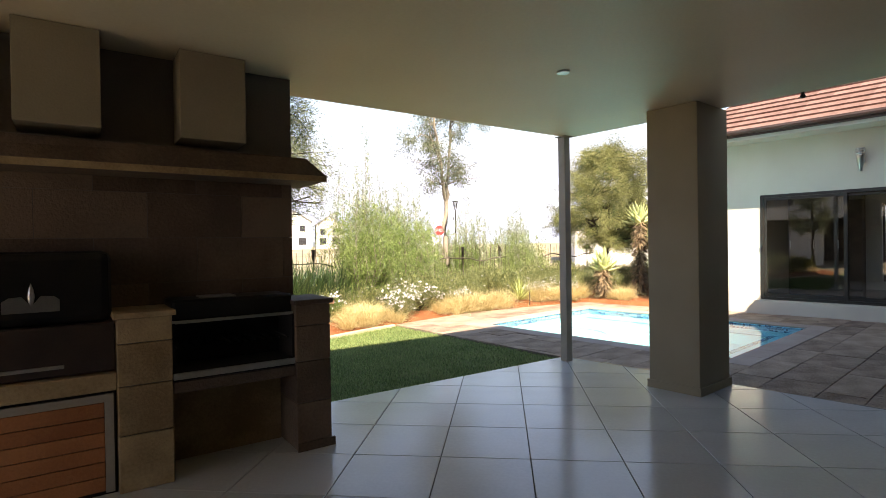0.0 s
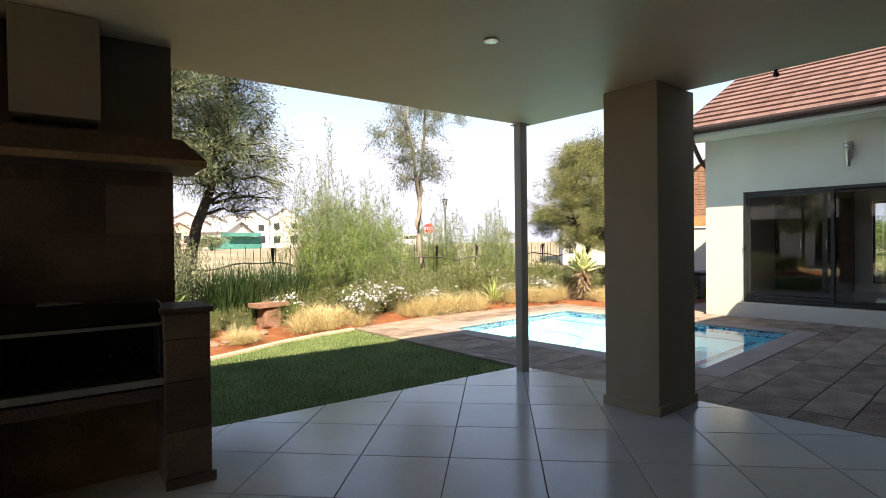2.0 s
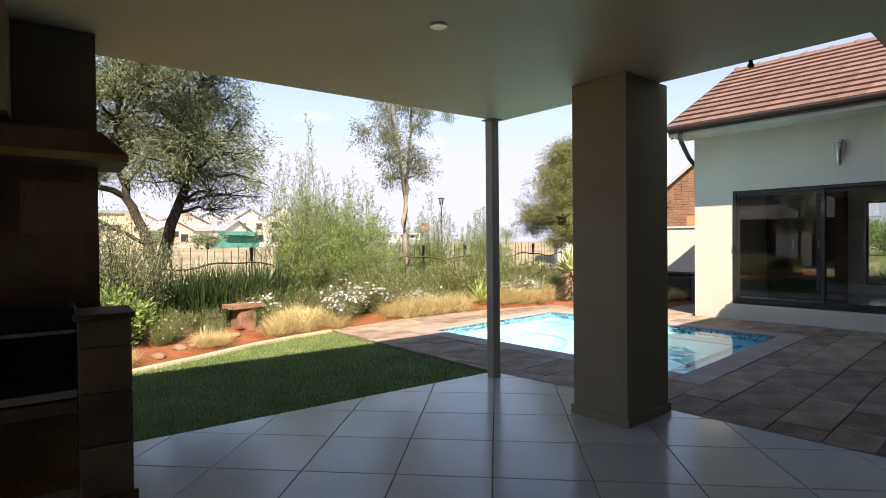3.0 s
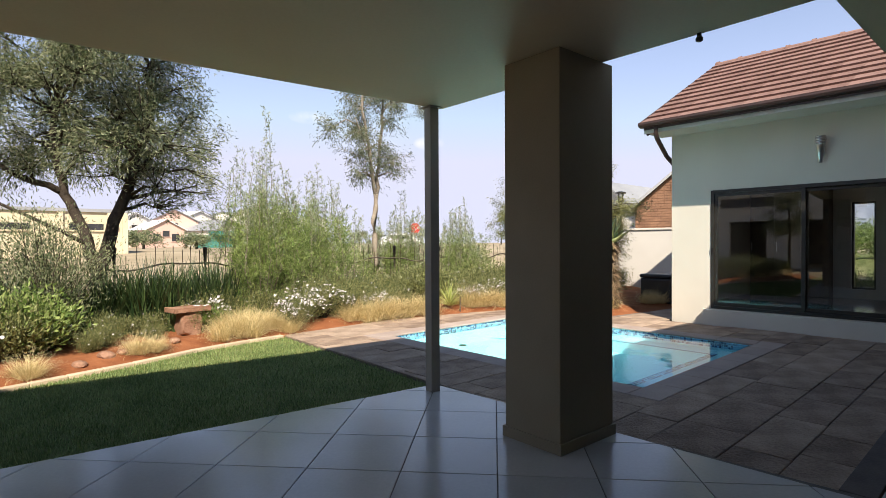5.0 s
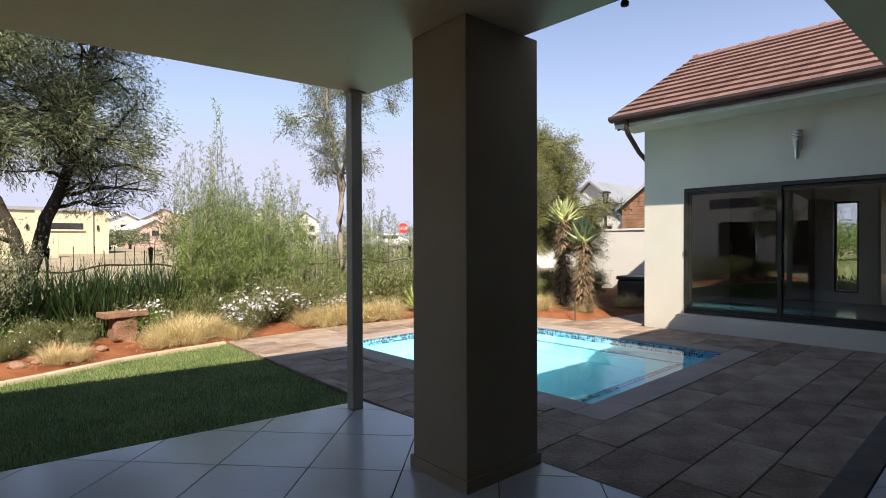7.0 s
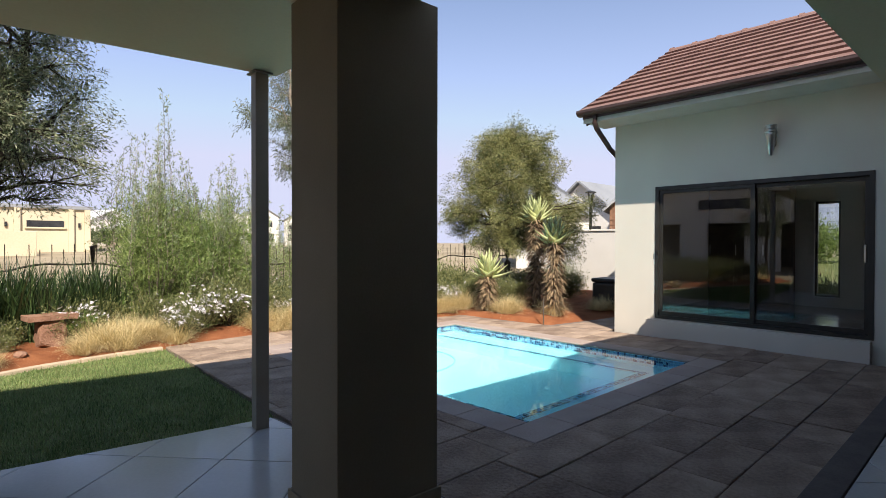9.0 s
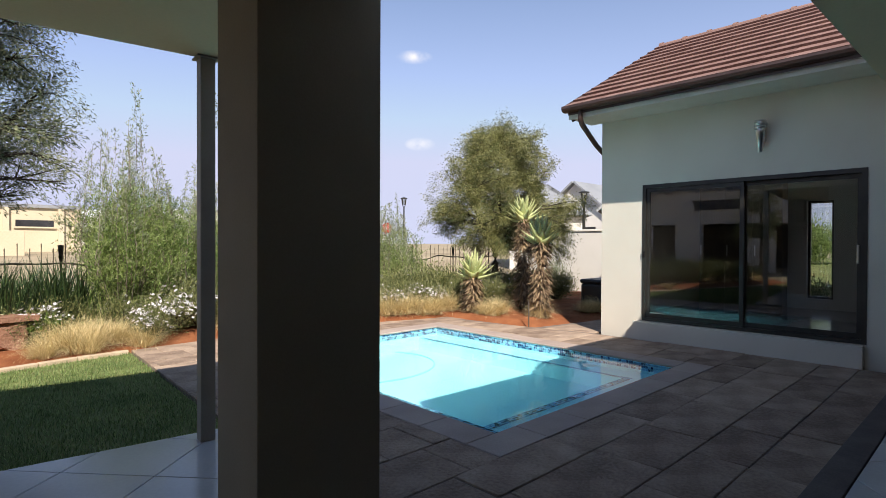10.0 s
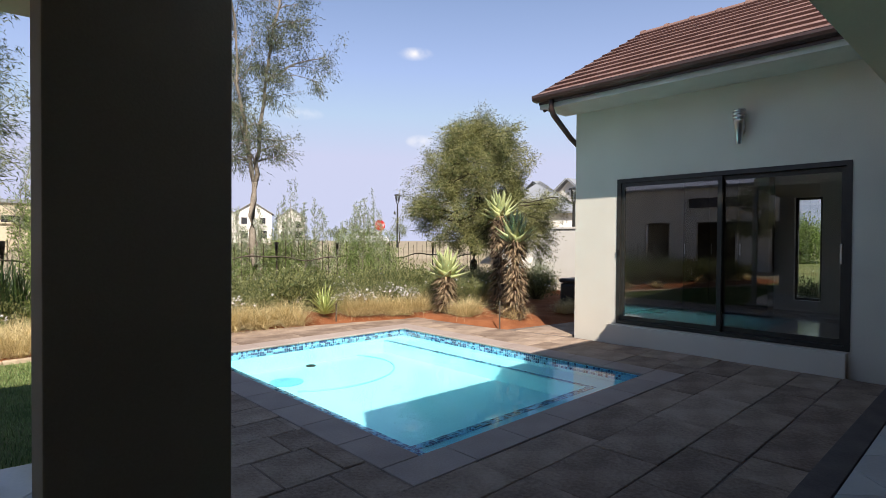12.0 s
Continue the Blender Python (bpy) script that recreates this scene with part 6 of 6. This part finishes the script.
def tile_mesh(poly, z0, z1, name, mat, bevel=0.0025):
    me_bm = prism(poly, z0, z1, bevel)
    me = bpy.data.meshes.new(name)
    bmesh.ops.recalc_face_normals(me_bm, faces=me_bm.faces)
    me_bm.to_mesh(me)
    me_bm.free()
    me.materials.append(mat)
    return me


h = TW / 2 - 0.003
corner = [ta * h + tb * h, ta * h - tb * h, -ta * h - tb * h, -ta * h + tb * h]
whole = tile_mesh([tuple(c) for c in corner], -0.009, 0.0, "tile", M["tile"])
main_poly = [FLOOR[0], FLOOR[1], FLOOR[2], FLOOR[3], FLOOR[4], FLOOR[5]]
for owner, outline, stretch in ((floor, main_poly, (-2.8, 8.5)), (floor_veranda, VERANDA, (7.0, 13.6))):
    for i in range(-22, 24):
        for j in range(-22, 24):
            c = Vector((4.955, 2.90)) + ta * ((i + 0.5) * TW) + tb * ((j + 0.5) * TW)
            if not stretch[0] < c.x < stretch[1]:
                continue
            poly = [tuple(c + k) for k in corner]
            cut = clip(poly, outline)
            if not cut or area(cut) < 0.01:
                continue
            if area(cut) > area(poly) - 1e-5:
                t = new("tile", whole)
                t.location = (c.x, c.y, 0)
            else:
                t = new("tile", tile_mesh([(x - c.x, y - c.y) for x, y in cut], -0.009, 0.0, "tile", M["tile"]))
                t.location = (c.x, c.y, 0)
            t.parent = owner

rnd = random.Random(5)
for zone in ZONES:
    y = min(p[1] for p in zone)
    top = max(p[1] for p in zone)
    left, right = min(p[0] for p in zone), max(p[0] for p in zone)
    while y < top - 0.02:
        d = rnd.choice((0.36, 0.48, 0.48))
        if top - y - d < 0.2:
            d = top - y
        x = left - rnd.random() * 0.5
        while x < right:
            ln = rnd.choice((0.4, 0.55, 0.75, 0.95))
            rect = [(x + 0.004, y + 0.004), (x + ln - 0.004, y + 0.004), (x + ln - 0.004, y + d - 0.004), (x + 0.004, y + d - 0.004)]
            rect = [(a + rnd.uniform(-0.005, 0.005), b + rnd.uniform(-0.005, 0.005)) for a, b in rect]
            cut = clip(rect, zone)
            if cut and area(cut) > 0.006:
                cx, cy = sum(p[0] for p in cut) / len(cut), sum(p[1] for p in cut) / len(cut)
                s = new("paver", tile_mesh([(px - cx, py - cy) for px, py in cut], -0.02, 0.0, "paver", M["paver"], 0.005))
                s.location = (cx, cy, PZ + rnd.uniform(-0.005, 0.003))
                s.rotation_euler = (rnd.uniform(-0.006, 0.006), rnd.uniform(-0.006, 0.006), 0)
                s.parent = paving
            x += ln
        y += d
for x0, x1, y0, y1 in ((CX0, CX1, CY0, PY0), (CX0, CX1, PY1, CY1)):
    n = 7
    for i in range(n):
        a, b = x0 + (x1 - x0) * i / n, x0 + (x1 - x0) * (i + 1) / n
        lip = 0.02
        part("coping_slab", boxed(a + 0.002, b - 0.002, y0 + 0.002 if y0 < PY0 else y0 - lip, (y1 + lip if y0 < PY0 else y1 - 0.002), -0.06, PZ + 0.002, 0.008), M["coping"], paving)
for x0, x1 in ((CX0, PX0), (PX1, CX1)):
    n = 8
    for i in range(n):
        a, b = PY0 + 0.022 + (PY1 - PY0 - 0.044) * i / n, PY0 + 0.022 + (PY1 - PY0 - 0.044) * (i + 1) / n
        part("coping_slab", boxed(x0 + 0.002 if x0 < PX0 else x0 - 0.02, x1 + 0.02 if x0 < PX0 else x1 - 0.002, a + 0.002, b - 0.002, -0.06, PZ + 0.002, 0.008), M["coping"], paving)

# bed edging stones
edge_line = LAWN_EDGE
for (ax, ay), (bx, by) in zip(edge_line, edge_line[1:]):
    n = max(1, round(math.hypot(bx - ax, by - ay) / 0.4))
    for i in range(n):
        p, q = Vector((ax + (bx - ax) * i / n, ay + (by - ay) * i / n)), Vector((ax + (bx - ax) * (i + 1) / n, ay + (by - ay) * (i + 1) / n))
        ang = math.atan2(q.y - p.y, q.x - p.x)
        part("edging_stone", boxed(0.004, (q - p).length - 0.004, -0.045, 0.045, -0.12, -0.028, 0.01), M["kerb"], lawn, "", "", Matrix.Translation((p.x, p.y, 0)) @ Matrix.Rotation(ang, 4, "Z"))

# roof tiles, in courses up the slope
ROWS, COLS = 12, 24
rt = bmesh.new()
rw, rl = 0.33, run / ROWS
for p in ((0, 0.0, 0.0), (rl + 0.06, 0, -0.012), (rl + 0.06, rw - 0.0015, -0.012), (0, rw - 0.0015, 0.0), (0, 0.0, 0.058), (rl + 0.06, 0, 0.018), (rl + 0.06, rw - 0.0015, 0.018), (0, rw - 0.0015, 0.058)):
    rt.verts.new(p)
rt.verts.ensure_lookup_table()
for q in ((0, 3, 2, 1), (4, 5, 6, 7), (0, 4, 7, 3), (0, 1, 5, 4), (3, 7, 6, 2), (1, 2, 6, 5)):
    rt.faces.new([rt.verts[i] for i in q])
bmesh.ops.recalc_face_normals(rt, faces=rt.faces)
rmesh = bpy.data.meshes.new("roof_tile")
rt.to_mesh(rmesh)
rt.free()
rmesh.materials.append(M["roof"])
deck = [o for o in wing.children if o.name.startswith("roof_deck")][0]
up = Vector((math.cos(slope), 0, math.sin(slope)))
for r in range(ROWS):
    for c in range(COLS):
        o = new("roof_tile", rmesh)
        p = Vector((EX - 0.03, RY1 - rw * (c + 1) - 0.30 * (r + 0.5) / ROWS, EZ - 0.035)) + up * (r * rl)
        o.matrix_world = Matrix.Translation(p + Vector((0, 0, rnd.uniform(0, 0.003)))) @ Matrix.Rotation(-slope, 4, "Y")
        o.parent = deck
